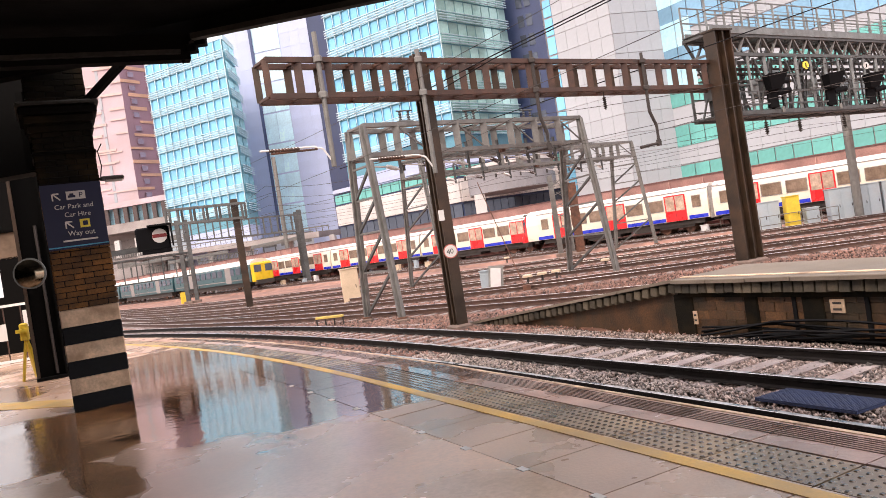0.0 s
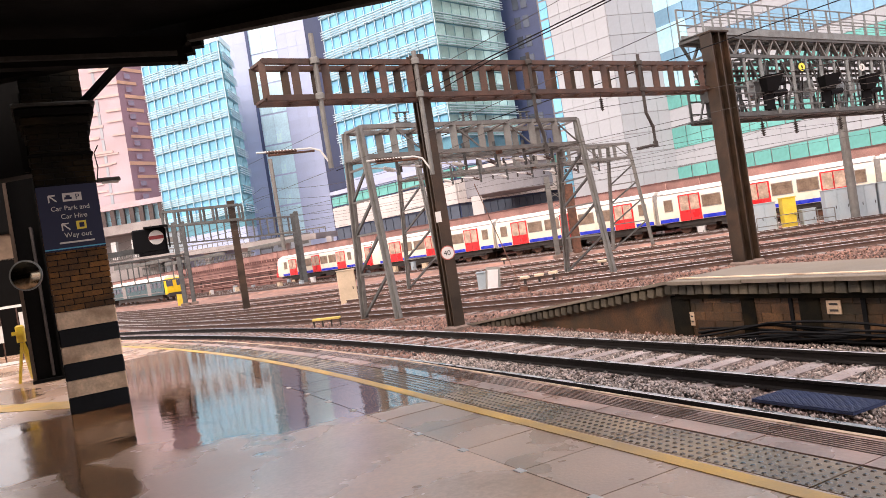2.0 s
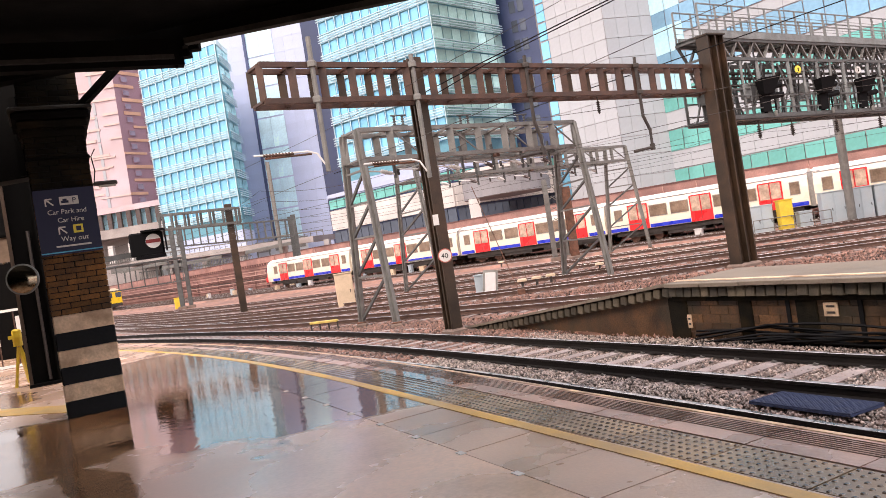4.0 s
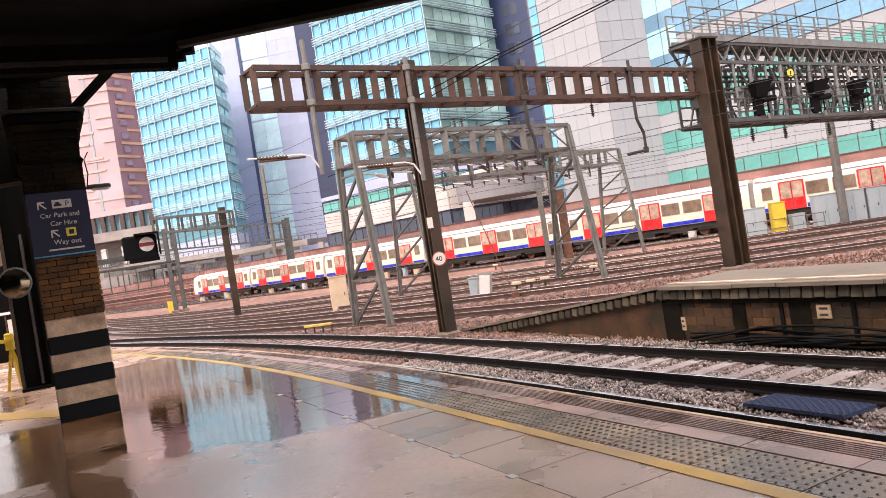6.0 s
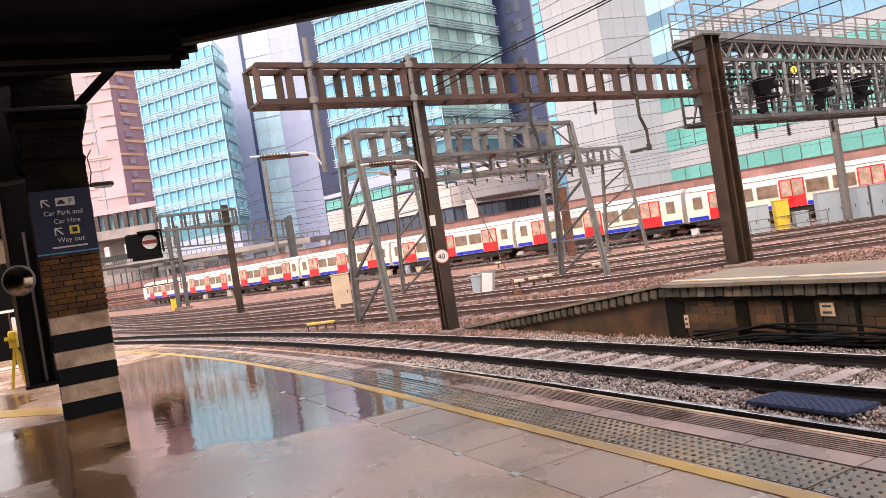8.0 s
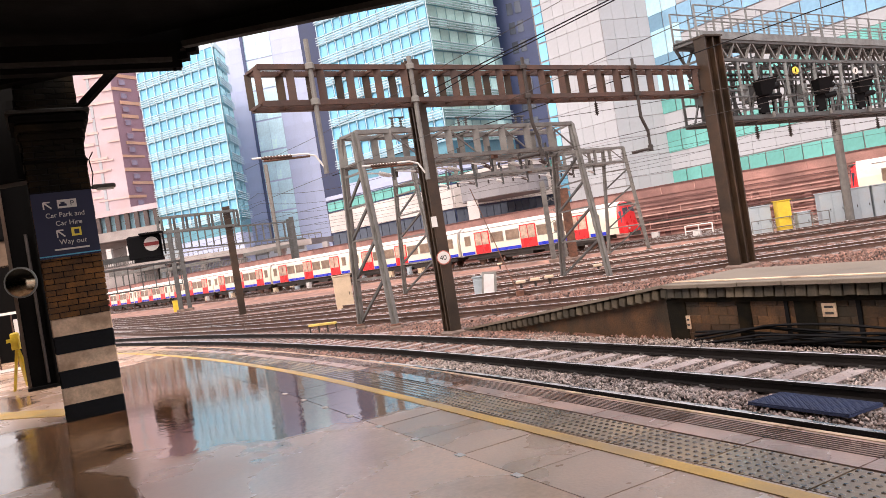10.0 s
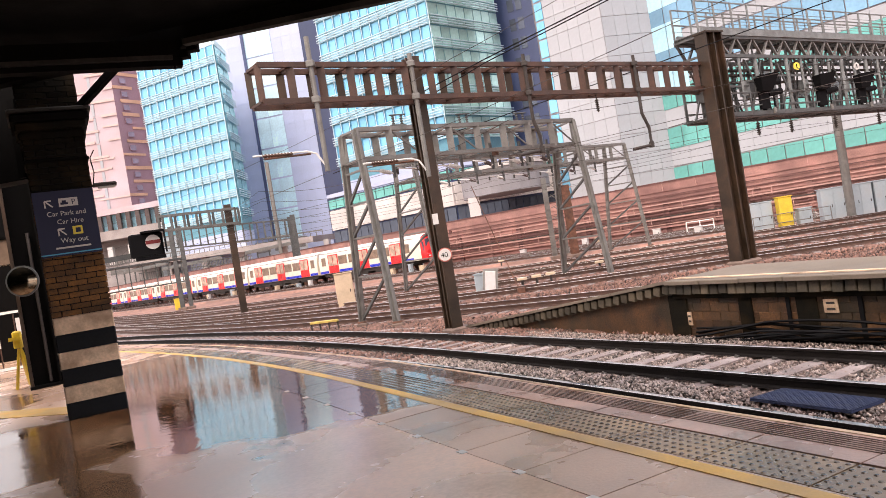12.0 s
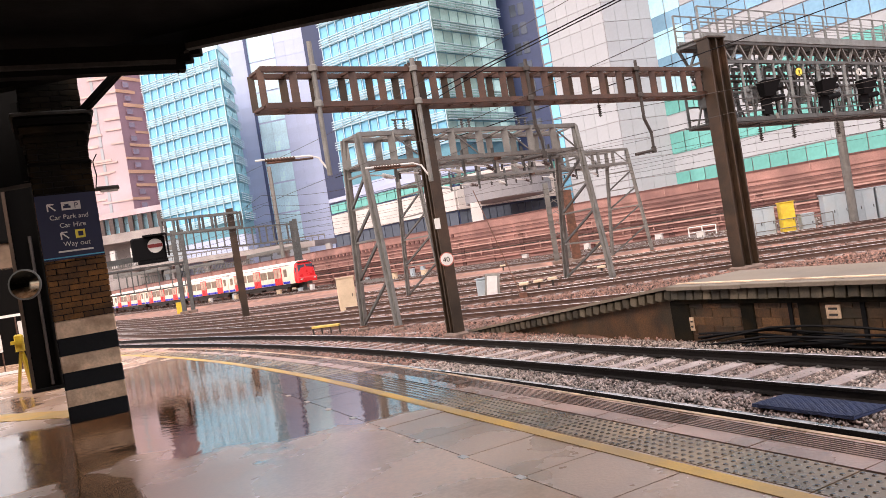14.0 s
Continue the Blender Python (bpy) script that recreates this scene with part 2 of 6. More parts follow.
CABYELLOW = material("yellow_cab_paint", (0.80, 0.52, 0.02), 0.35, 0, 2, 0.08, 0.0, 20)
REDBRICK = material("sooty_red_brick", (0.36, 0.19, 0.165), 0.75, 0, 0.8, 0.3, 0.4, 12, (0.19, 0.095, 0.088), 0.8, 0.22)
STONECOPE = material("weathered_stone", (0.075, 0.055, 0.045), 0.7, 0, 2, 0.4, 0.3, 30, (0.014, 0.014, 0.012), 0.95, 1.3, random_tint=0.5, placed=True)
OLDWALL = material("stained_platform_brick", (0.085, 0.04, 0.016), 0.6, 0, 2.2, 0.6, 0.4, 30, (0.014, 0.016, 0.009), 1.0, 0.9, random_tint=0.5, placed=True)
PANELGREY = material("lilac_grey_cladding", (0.47, 0.535, 0.74), 0.5, 0.05, 0.2, 0.06, 0.0, 3, random_tint=0.03)
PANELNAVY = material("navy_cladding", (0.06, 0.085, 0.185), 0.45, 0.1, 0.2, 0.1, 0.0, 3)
PANELWHITE = material("pale_cladding", (0.40, 0.43, 0.47), 0.5, 0, 0.15, 0.06, 0.0, 3, random_tint=0.03)
PANELJOINT = plain("cladding_joint", (0.30, 0.27, 0.28), 0.7)
CYANGLASS = facade_glass("cyan_office_glass", (0.22, 0.58, 0.82))
GREENGLASS = facade_glass("green_office_glass", (0.16, 0.50, 0.46))
BLUEGLASS = facade_glass("pale_blue_glass", (0.46, 0.79, 0.93), 0.15)
MINTGLASS = facade_glass("mint_office_glass", (0.46, 0.76, 0.74), 0.3, 0.1, 0.3)
TEALGLASS = facade_glass("teal_office_glass", (0.20, 0.52, 0.62), 0.35)
STRIPGLASS = facade_glass("milky_blue_glass", (0.60, 0.84, 0.94), 0.0, 0.2, 0.06)
TOWERGLASS = facade_glass("mauve_window_glass", (0.24, 0.20, 0.27), 0.3)
DARKGLASS = facade_glass("dark_window_glass", (0.10, 0.12, 0.16), 0.5)
SKYGLASS = facade_glass("sky_blue_office_glass", (0.22, 0.43, 0.60), 0.3)
LOUVRE = material("pale_louvre", (0.54, 0.70, 0.76), 0.4, 0.3, 0.5, 0.1, 0.0, 5)
SLABEDGE = material("teal_floor_edge", (0.12, 0.33, 0.42), 0.45, 0.2, 0.5, 0.15, 0.0, 5)
TOWERPINK = material("pale_terracotta", (0.56, 0.455, 0.50), 0.7, 0, 0.15, 0.1, 0.1, 4, (0.52, 0.34, 0.32), 0.5, 0.12)
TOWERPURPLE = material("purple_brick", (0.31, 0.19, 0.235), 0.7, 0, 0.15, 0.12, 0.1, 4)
TOWERPEACH = material("peach_terracotta_band", (0.62, 0.475, 0.45), 0.7, 0, 0.2, 0.12, 0.0, 4)
TOWERORANGE = material("orange_terracotta_band", (0.60, 0.36, 0.25), 0.7, 0, 0.2, 0.15, 0.0, 4)
CABGREY = material("grey_cabinet_paint", (0.38, 0.45, 0.50), 0.5, 0, 1.5, 0.1, 0.05, 20, (0.35, 0.3, 0.27), 0.4, 1.5)
CABBEIGE = material("beige_cabinet_paint", (0.62, 0.48, 0.34), 0.55, 0, 1.5, 0.12, 0.05, 20)
BRIGHTYELLOW = material("bright_yellow_paint", (0.74, 0.53, 0.05), 0.45, 0, 2, 0.15, 0.05, 20, (0.5, 0.34, 0.08), 0.5, 1.2)
CONCRETE = material("pale_concrete", (0.62, 0.59, 0.585), 0.7, 0, 0.3, 0.12, 0.1, 6, (0.42, 0.37, 0.35), 0.4, 0.2)
CABLE = material("black_cable", (0.008, 0.008, 0.009), 0.7, 0, 4, 0.2, 0.0, 30, spec=0.12)
SIGNALBLACK = material("signal_black", (0.006, 0.006, 0.007), 0.8, 0, 3, 0.3, 0.05, 30, spec=0.12)
BLUEMAT = material("blue_track_mesh", (0.03, 0.047, 0.11), 0.6, 0, 6, 0.2, 0.2, 40)
MIRROR = plain("mirror_glass", (0.42, 0.36, 0.27), 0.12, 1.0)
PIPEPINK = material("dusty_pink_pipe", (0.46, 0.27, 0.235), 0.6, 0.0, 1.5, 0.25, 0.1, 30)
MAROON = material("maroon_brick_and_shade", (0.13, 0.06, 0.056), 0.8, 0, 1.2, 0.3, 0.3, 20)
PALEDECK = material("pale_worn_deck", (0.15, 0.12, 0.092), 0.65, 0, 0.8, 0.2, 0.1, 30, (0.24, 0.19, 0.15), 0.6, 0.5)
MOSSBRICK = material("mossy_corbel_brick", (0.085, 0.066, 0.045), 0.7, 0, 3, 0.4, 0.3, 40, (0.010, 0.011, 0.007), 1.0, 0.9, random_tint=0.45, placed=True)
BALLASTFOOT = material("stained_concrete", (0.17, 0.12, 0.10), 0.8, 0, 3, 0.3, 0.3, 40)
GLOW = plain("lamp_glow", (1.0, 0.95, 0.8), 0.5, 0, 4.0)
UNDERBROWN = material("dark_brown_frame", (0.085, 0.06, 0.058), 0.6, 0, 2, 0.3, 0.1, 20)
BANNERRED = plain("dark_red_enamel", (0.22, 0.015, 0.015), 0.5)
BRIDGEGREY = material("grimy_bridge_concrete", (0.36, 0.32, 0.31), 0.7, 0, 0.3, 0.2, 0.1, 6, (0.2, 0.17, 0.165), 0.6, 0.2)
DRUMGREY = material("grey_render", (0.25, 0.245, 0.265), 0.7, 0, 0.3, 0.15, 0.1, 6)
FADEDRED = plain("faded_red_enamel", (0.42, 0.11, 0.085), 0.5)
CHROME = plain("steel_white", (0.75, 0.74, 0.72), 0.4)


# ---- mesh building ----
class Geo:
    """Collects vertices and faces of one mesh."""

    def __init__(self):
        self.v, self.f = [], []

    def box(self, c, s, rz=0.0):
        ca, sa = math.cos(rz), math.sin(rz)
        o = len(self.v)
        for dz in (-0.5, 0.5):
            for dx, dy in ((-0.5, -0.5), (0.5, -0.5), (0.5, 0.5), (-0.5, 0.5)):
                x, y = dx * s[0], dy * s[1]
                self.v.append((c[0] + x * ca - y * sa, c[1] + x * sa + y * ca, c[2] + dz * s[2]))
        self.f += [tuple(o + i for i in q) for q in ((3, 2, 1, 0), (4, 5, 6, 7), (0, 1, 5, 4), (1, 2, 6, 5), (2, 3, 7, 6), (3, 0, 4, 7))]
        return self

    def bevel_box(self, c, s, b):
        """A box with chamfered vertical edges and top."""
        x, y, z = s[0] / 2, s[1] / 2, s[2] / 2
        ring = [(-x + b, -y), (x - b, -y), (x, -y + b), (x, y - b), (x - b, y), (-x + b, y), (-x, y - b), (-x, -y + b)]
        o = len(self.v)
        for zz, k in ((-z, 1.0), (z - b, 1.0), (z, 0.0)):
            for px, py in ring:
                sx = max(0.0, 1 - b / x) if k == 0 else 1
                sy = max(0.0, 1 - b / y) if k == 0 else 1
                self.v.append((c[0] + px * sx, c[1] + py * sy, c[2] + zz))
        for r in (0, 8):
            for i in range(8):
                j = (i + 1) % 8
                self.f.append((o + r + i, o + r + j, o + r + 8 + j, o + r + 8 + i))
        self.f.append(tuple(o + 7 - i for i in range(8)))
        self.f.append(tuple(o + 16 + i for i in range(8)))
        return self

    def beam(self, p, q, w, h=None):
        """A square bar from p to q; w across, h in the upright sense."""
        h = h or w
        p, q = Vector(p), Vector(q)
        d = (q - p).normalized()
        side = d.cross(Vector((0, 0, 1)))
        side = Vector((1, 0, 0)) if side.length < 1e-4 else side.normalized()
        up = side.cross(d).normalized()
        o = len(self.v)
        for e in (p, q):
            for a, b in ((-1, -1), (1, -1), (1, 1), (-1, 1)):
                self.v.append(tuple(e + side * (a * w / 2) + up * (b * h / 2)))
        self.f += [tuple(o + i for i in t) for t in ((0, 1, 2, 3), (7, 6, 5, 4), (0, 4, 5, 1), (1, 5, 6, 2), (2, 6, 7, 3), (3, 7, 4, 0))]
        return self

    def tube(self, pts, r, n=6, r2=None):
        """A round bar along points."""
        pts = [Vector(p) for p in pts]
        o = len(self.v)
        for i, p in enumerate(pts):
            d = (pts[min(i + 1, len(pts) - 1)] - pts[max(i - 1, 0)]).normalized()
            side = d.cross(Vector((0, 0, 1)))
            side = Vector((1, 0, 0)) if side.length < 1e-3 else side.normalized()
            up = side.cross(d)
            rr = r if r2 is None else r + (r2 - r) * i / (len(pts) - 1)
            for k in range(n):
                a = 2 * math.pi * k / n
                self.v.append(tuple(p + side * (rr * math.cos(a)) + up * (rr * math.sin(a))))
        for i in range(len(pts) - 1):
            for k in range(n):
                j = (k + 1) % n
                self.f.append((o + i * n + k, o + i * n + j, o + i * n + n + j, o + i * n + n + k))
        self.f.append(tuple(o + n - 1 - k for k in range(n)))
        e = o + (len(pts) - 1) * n
        self.f.append(tuple(e + k for k in range(n)))
        return self

    def sweep(self, path, profile, closed=True):
        """A cross-section (side, up) carried along a level path."""
        o, n = len(self.v), len(profile)
        pts = [Vector(p) for p in path]
        for i, p in enumerate(pts):
            d = pts[min(i + 1, len(pts) - 1)] - pts[max(i - 1, 0)]
            d.z = 0
            d.normalize()
            side = Vector((d.y, -d.x, 0))
            for a, b in profile:
                self.v.append((p.x + side.x * a, p.y + side.y * a, p.z + b))
        for i in range(len(pts) - 1):
            for k in range(n if closed else n - 1):
                j = (k + 1) % n
                self.f.append((o + i * n + k, o + i * n + n + k, o + i * n + n + j, o + i * n + j))
        if closed:
            self.f.append(tuple(o + k for k in range(n)))
            e = o + (len(pts) - 1) * n
            self.f.append(tuple(e + n - 1 - k for k in range(n)))
        return self

    def prism(self, outline, z0, z1):
        """An outline (anticlockwise) raised from z0 to z1."""
        o, n = len(self.v), len(outline)
        for z in (z0, z1):
            self.v += [(x, y, z) for x, y in outline]
        for k in range(n):
            j = (k + 1) % n
            self.f.append((o + k, o + j, o + n + j, o + n + k))
        self.f.append(tuple(o + n - 1 - k for k in range(n)))
        self.f.append(tuple(o + n + k for k in range(n)))
        return self

    def lathe(self, p, q, radii, n=10):
        """A turned body between p and q whose radius follows the list."""
        p, q = Vector(p), Vector(q)
        d = (q - p).normalized()
        side = d.cross(Vector((0, 0, 1)))
        side = Vector((1, 0, 0)) if side.length < 1e-3 else side.normalized()
        up = side.cross(d)
        o = len(self.v)
        for i, r in enumerate(radii):
            c = p.lerp(q, i / (len(radii) - 1))
            self.v += [tuple(c + side * (r * math.cos(6.2832 * k / n)) + up * (r * math.sin(6.2832 * k / n))) for k in range(n)]
        for i in range(len(radii) - 1):
            for k in range(n):
                j = (k + 1) % n
                self.f.append((o + i * n + k, o + i * n + j, o + i * n + n + j, o + i * n + n + k))
        self.f.append(tuple(o + n - 1 - k for k in range(n)))
        e = o + (len(radii) - 1) * n
        self.f.append(tuple(e + k for k in range(n)))
        return self

    def disc(self, c, axis, r, depth, n=16):
        a = Vector(axis).normalized() * depth
        return self.tube([Vector(c), Vector(c) + a], r, n)

    def mesh(self, name):
        me = bpy.data.meshes.new(name)
        me.from_pydata(self.v, [], self.f)
        me.update()
        return me


def part(name, geo, mat, parent=None, label="", kind="", smooth=False):
    me = geo if isinstance(geo, bpy.types.Mesh) else geo.mesh(name)
    if not me.materials:
        me.materials.append(mat)
    if smooth:
        me.polygons.foreach_set("use_smooth", [True] * len(me.polygons))
    ob = new(name, me)
    ob.parent = parent
    return tagged(ob, label, kind=kind)


def thing(name, m, label, category, group="", kind=""):
    ob = new(name)
    ob.matrix_basis = m
    ob.empty_display_size = 0.2
    return tagged(ob, label, category, group, kind)


def solo(name, geo, mat, label, category, group="", kind="", m=None, smooth=False):
    ob = part(name, geo, mat, None, smooth=smooth)
    if m is not None:
        ob.matrix_basis = m
    return tagged(ob, label, category, group, kind)


def text_part(name, body, size, mat, parent, m, depth=0.002):
    cu = bpy.data.curves.new(name, "FONT")
    cu.body, cu.size, cu.extrude = body, size, depth
    cu.align_x = "LEFT"
    cu.materials.append(mat)
    ob = new(name, cu)
    ob.parent = parent
    ob.matrix_basis = m
    return ob


# ---- plan: s runs along the platform, p across it towards the tracks ----
PHI = 0.4725
NX, NY = math.cos(PHI), math.sin(PHI)
DX, DY = -math.sin(PHI), math.cos(PHI)
PLATFORM_Z = 0.85


def bend(s, p, start=8.0, radius=68.0):
    """A place at s along and p across, where the line bends away after start."""
    q = p - (max(0.0, s - start) ** 2) / (2 * radius)
    return (NX * q + DX * s, NY * q + DY * s)


def smooth_line(points, step=2.0):
    """A gliding curve through a few places of the plan."""
    P = [Vector((*p, 0)) for p in points]
    out = []
    for i in range(len(P) - 1):
        a, b, c, d = P[max(i - 1, 0)], P[i], P[i + 1], P[min(i + 2, len(P) - 1)]
        k = max(2, int((c - b).length / step))
        for j in range(k):
            t = j / k
            out.append(0.5 * ((2 * b) + (c - a) * t + (2 * a - 5 * b + 4 * c - d) * t * t + (3 * b - a - 3 * c + d) * t ** 3))
    out.append(P[-1])
    return out


ARC_X, ARC_Y, ARC_A = -28.94, 106.65, -0.8448


def metro_line(L, off=0.0):
    """A place on the metro line, L metres along it, and its heading; off is farther from the platform."""
    k = 0.003111 if L > 0 else 0.0005
    a = ARC_A + k * L
    x = ARC_X + (math.sin(a) - math.sin(ARC_A)) / k
    y = ARC_Y - (math.cos(a) - math.cos(ARC_A)) / k
    return x - math.sin(a) * off, y + math.cos(a) * off, a


# ---- ground and tracks ----
def ground():
    g = Geo()
    g.v = [(-2500, -2500, -0.42), (2500, -2500, -0.42), (2500, 2500, -0.42), (-2500, 2500, -0.42)]
    g.f = [(0, 1, 2, 3)]
    solo("ground", g, BALLAST, "reddish brown ballast ground of the railway yard", "ground", kind="structure")


RAIL = [(-0.07, -0.16), (0.07, -0.16), (0.065, -0.14), (0.012, -0.125), (0.012, -0.05), (0.036, -0.04), (0.036, -0.004), (-0.036, -0.004),
        (-0.036, -0.04), (-0.012, -0.05), (-0.012, -0.125), (-0.065, -0.14)]
HEAD = [(-0.034, -0.004), (0.034, -0.004), (0.03, 0.002), (-0.03, 0.002)]
sleeper_geo = Geo().box((0, 0, -0.25), (0.26, 2.5, 0.16))
sleeper_mesh = sleeper_geo.mesh("sleeper")
sleeper_mesh.materials.append(SLEEPER)
clip_mesh = Geo().box((0, 0, -0.158), (0.07, 0.05, 0.025)).box((0, 0.02, -0.14), (0.022, 0.025, 0.03)).mesh("rail_clip")
clip_mesh.materials.append(GALV)


def offset_line(path, off):
    out = []
    for i, p in enumerate(path):
        d = path[min(i + 1, len(path) - 1)] - path[max(i - 1, 0)]
        d.normalize()
        out.append(Vector((p.x + d.y * off, p.y - d.x * off, p.z)))
    return out


def track(path, label, pieces=False, gauge=1.505, bed=1.9, z=0.0):
    """Two rails on sleepers on a low bed of ballast."""
    path = [Vector((p.x, p.y, z)) for p in path]
    t = thing("railway_track", Matrix.Identity(4), label, "railway track", "tracks of the yard", "structure")
    part("track_bed", Geo().sweep(path, [(-bed, -0.5), (bed, -0.5), (bed - 0.4, -0.2), (-bed + 0.4, -0.2)]), DARKGRIT if pieces else BALLAST, t)
    for side in (-0.5, 0.5):
        line = offset_line(path, side * gauge)
        rail = part("rail", Geo().sweep(line, RAIL), RAIL_SIDE if pieces else YARDRAIL, t, "dark rail with a polished head" if pieces else "rusty rail with a polished head")
        part("running_surface", Geo().sweep(line, HEAD), RAIL_TOP, rail, "polished rail head")
    joined, acc, last = Geo(), 0.0, path[0]
    for i in range(len(path) - 1):
        a, b = path[i], path[i + 1]
        seg = (b - a).length
        ang = math.atan2(b.y - a.y, b.x - a.x)
        while acc < seg:
            c = a.lerp(b, acc / seg)
            if pieces and c.length < 34:
                so = part("sleeper", sleeper_mesh, SLEEPER, t)
                so.matrix_basis = Matrix.Translation(c) @ Matrix.Rotation(ang, 4, "Z")
                for sd in (-1, 1):
                    for tw in (-1, 1):
                        cl = part("rail_clip", clip_mesh, GALV, so)
                        cl.matrix_basis = Matrix.Translation((0, sd * gauge / 2 + tw * 0.10, 0)) @ Matrix.Rotation(0 if tw > 0 else math.pi, 4, "Z")
            else:
                joined.box((c.x, c.y, z - 0.25), (0.26, 2.5, 0.16), ang)
            acc += 0.68
        acc -= seg
    if joined.v:
        part("sleepers", joined, SLEEPER, t, kind="stuff")
    return t


def platform_line(p, s0, s1, radius, start=8.0, step=1.0):
    n = max(2, int((s1 - s0) / step))
    return [Vector((*bend(s0 + (s1 - s0) * i / n, p, start, radius), 0)) for i in range(n + 1)]


def tracks():
    track(platform_line(5.85, -30, 100, 135), "platform track beside the wet platform edge", True)
    track([Vector((*bend(s, 8.82 - 0.045 * (s - 5), 14, 135), 0)) for s in range(-24, 101)], "near track with pale sleepers in grey ballast", True, 1.56)
    yard = (
        [(24, 8.0), (13, 18.5), (3.0, 25.2), (-7.5, 34.5), (-17, 46), (-27, 62), (-40, 88)],
        [(44, 20), (29, 24.6), (13.2, 28.9), (2.6, 32.2), (-8.5, 39.5), (-19.0, 50), (-31, 67), (-45, 92)],
        [(46, 26), (31, 30.3), (15.4, 33.9), (3.1, 38.2), (-9.8, 45.4), (-21.7, 57.5), (-35, 76), (-50, 101)],
        [(48, 32), (33, 36.0), (17.6, 39.8), (3.8, 44.9), (-11.2, 53.0), (-24.5, 66.0), (-39, 86), (-55, 112)],
        [(50, 37), (35, 41.5), (20.2, 45.6), (4.6, 51.8), (-12.8, 61.0), (-28, 76), (-44, 97), (-60, 122)],
    )
    for pts in yard:
        track(smooth_line(pts), "rusty yard track curving away under the gantries")
    for off, z in ((-4.2, 0.0), (0.0, 0.0), (3.6, 0.0)):
        track([Vector((*metro_line(-150 + i * 3, off)[:2], 0)) for i in range(96)], "metro track along the brick retaining wall", z=z)


# ---- the near platform ----
def platform():
    t = thing("platform", Matrix.Identity(4), "wet station platform with slabs, tactile strip and puddles", "platform", kind="structure")
    outline = [bend(s, 2.438) for s in range(-14, 61)]
    far = [(outline[-1][0] - 40, outline[-1][1] - 5), (-60, 10), (-60, -25), (outline[0][0], -25)]
    part("screed", Geo().prism([(x, y) for x, y in outline] + far, -0.42, PLATFORM_Z), SCREED, t, "wet brown screed")
    step, b = 0.75, 0.006
    rows = [(2.44, 3.2, SLAB, "slab"), (3.2, 3.6, TACTILE, "tactile_slab"), (3.612, 4.09, COPING, "coping_stone")]
    part("bedding", Geo().sweep([Vector((*bend(s, 3.2), 0)) for s in range(-14, 61)], [(-0.79, -0.42), (0.78, -0.42), (0.78, PLATFORM_Z - 0.02), (-0.79, PLATFORM_Z - 0.02)]), BLACKP, t, "dark platform bedding")
    rest = {name: Geo() for _, _, _, name in rows}
    for i in range(-18, 78):
        s0, s1 = i * step + 0.38, (i + 1) * step + 0.38
        for p0, p1, mat, name in rows:
            pts = [bend(s0 + b, p0 + b), bend(s0 + b, p1 - b), bend(s1 - b, p1 - b), bend(s1 - b, p0 + b)]
            low = 0.0 if name != "coping_stone" else 0.12
            g = Geo() if -1 < i < 46 else rest[name]
            g.prism(pts, PLATFORM_Z - 0.06 - low, PLATFORM_Z + random.uniform(-0.002, 0.002))
            if g is not rest[name]:
                part(name, g, mat, t)
    for p0, p1, mat, name in rows:
        part(name + "s_beyond", rest[name], mat, t, kind="stuff")
    line = Geo().sweep([Vector((*bend(s * 0.5, 3.11), PLATFORM_Z)) for s in range(-28, 90)], [(-0.055, -0.004), (0.055, -0.004), (0.055, 0.006), (-0.055, 0.006)])
    part("yellow_line", line, YELLOW, t, "worn yellow safety line")
    nosing = Geo().sweep([Vector((*bend(s * 0.5, 4.05), PLATFORM_Z)) for s in range(-12, 80)], [(-0.02, -0.004), (0.02, -0.004), (0.02, 0.005), (-0.02, 0.005)])
    part("edge_nosing", nosing, WHITEP, t, "worn pale paint along the platform edge")
    ribs = Geo()
    for k in range(7):
        ribs.sweep([Vector((*bend(s * 0.5, 3.80 + k * 0.031), PLATFORM_Z)) for s in range(-4, 44)], [(-0.005, -0.004), (0.005, -0.004), (0.004, 0.005), (-0.004, 0.005)])
    part("ribs", ribs, RIB, t, "dark anti-slip ribs", "stuff")
    dots = Geo()
    for i in range(-20, 300):
        for k in range(6):
            s = i * 0.0667
            x, y = bend(s, 3.23 + k * 0.0667)
            o = len(dots.v)
            for r, z in ((0.019, 0.0), (0.011, 0.006)):
                dots.v += [(x + r * math.cos(a * 1.0472), y + r * math.sin(a * 1.0472), PLATFORM_Z + z) for a in range(6)]
            dots.f += [(o + a, o + (a + 1) % 6, o + 6 + (a + 1) % 6, o + 6 + a) for a in range(6)] + [tuple(o + 6 + a for a in range(6))]
    part("blisters", dots, BLISTER, t, "worn rounded blisters", "stuff")
    studs = Geo()
    for i in range(2, 13):
        x, y = bend(i * step + 0.38, 2.43)
        studs.box((x, y, PLATFORM_Z + 0.002), (0.09, 0.05, 0.006), PHI + 1.57)
    part("white_marks", studs, SIGNWHITE, t, "small white paint marks at the slab joints", "stuff")


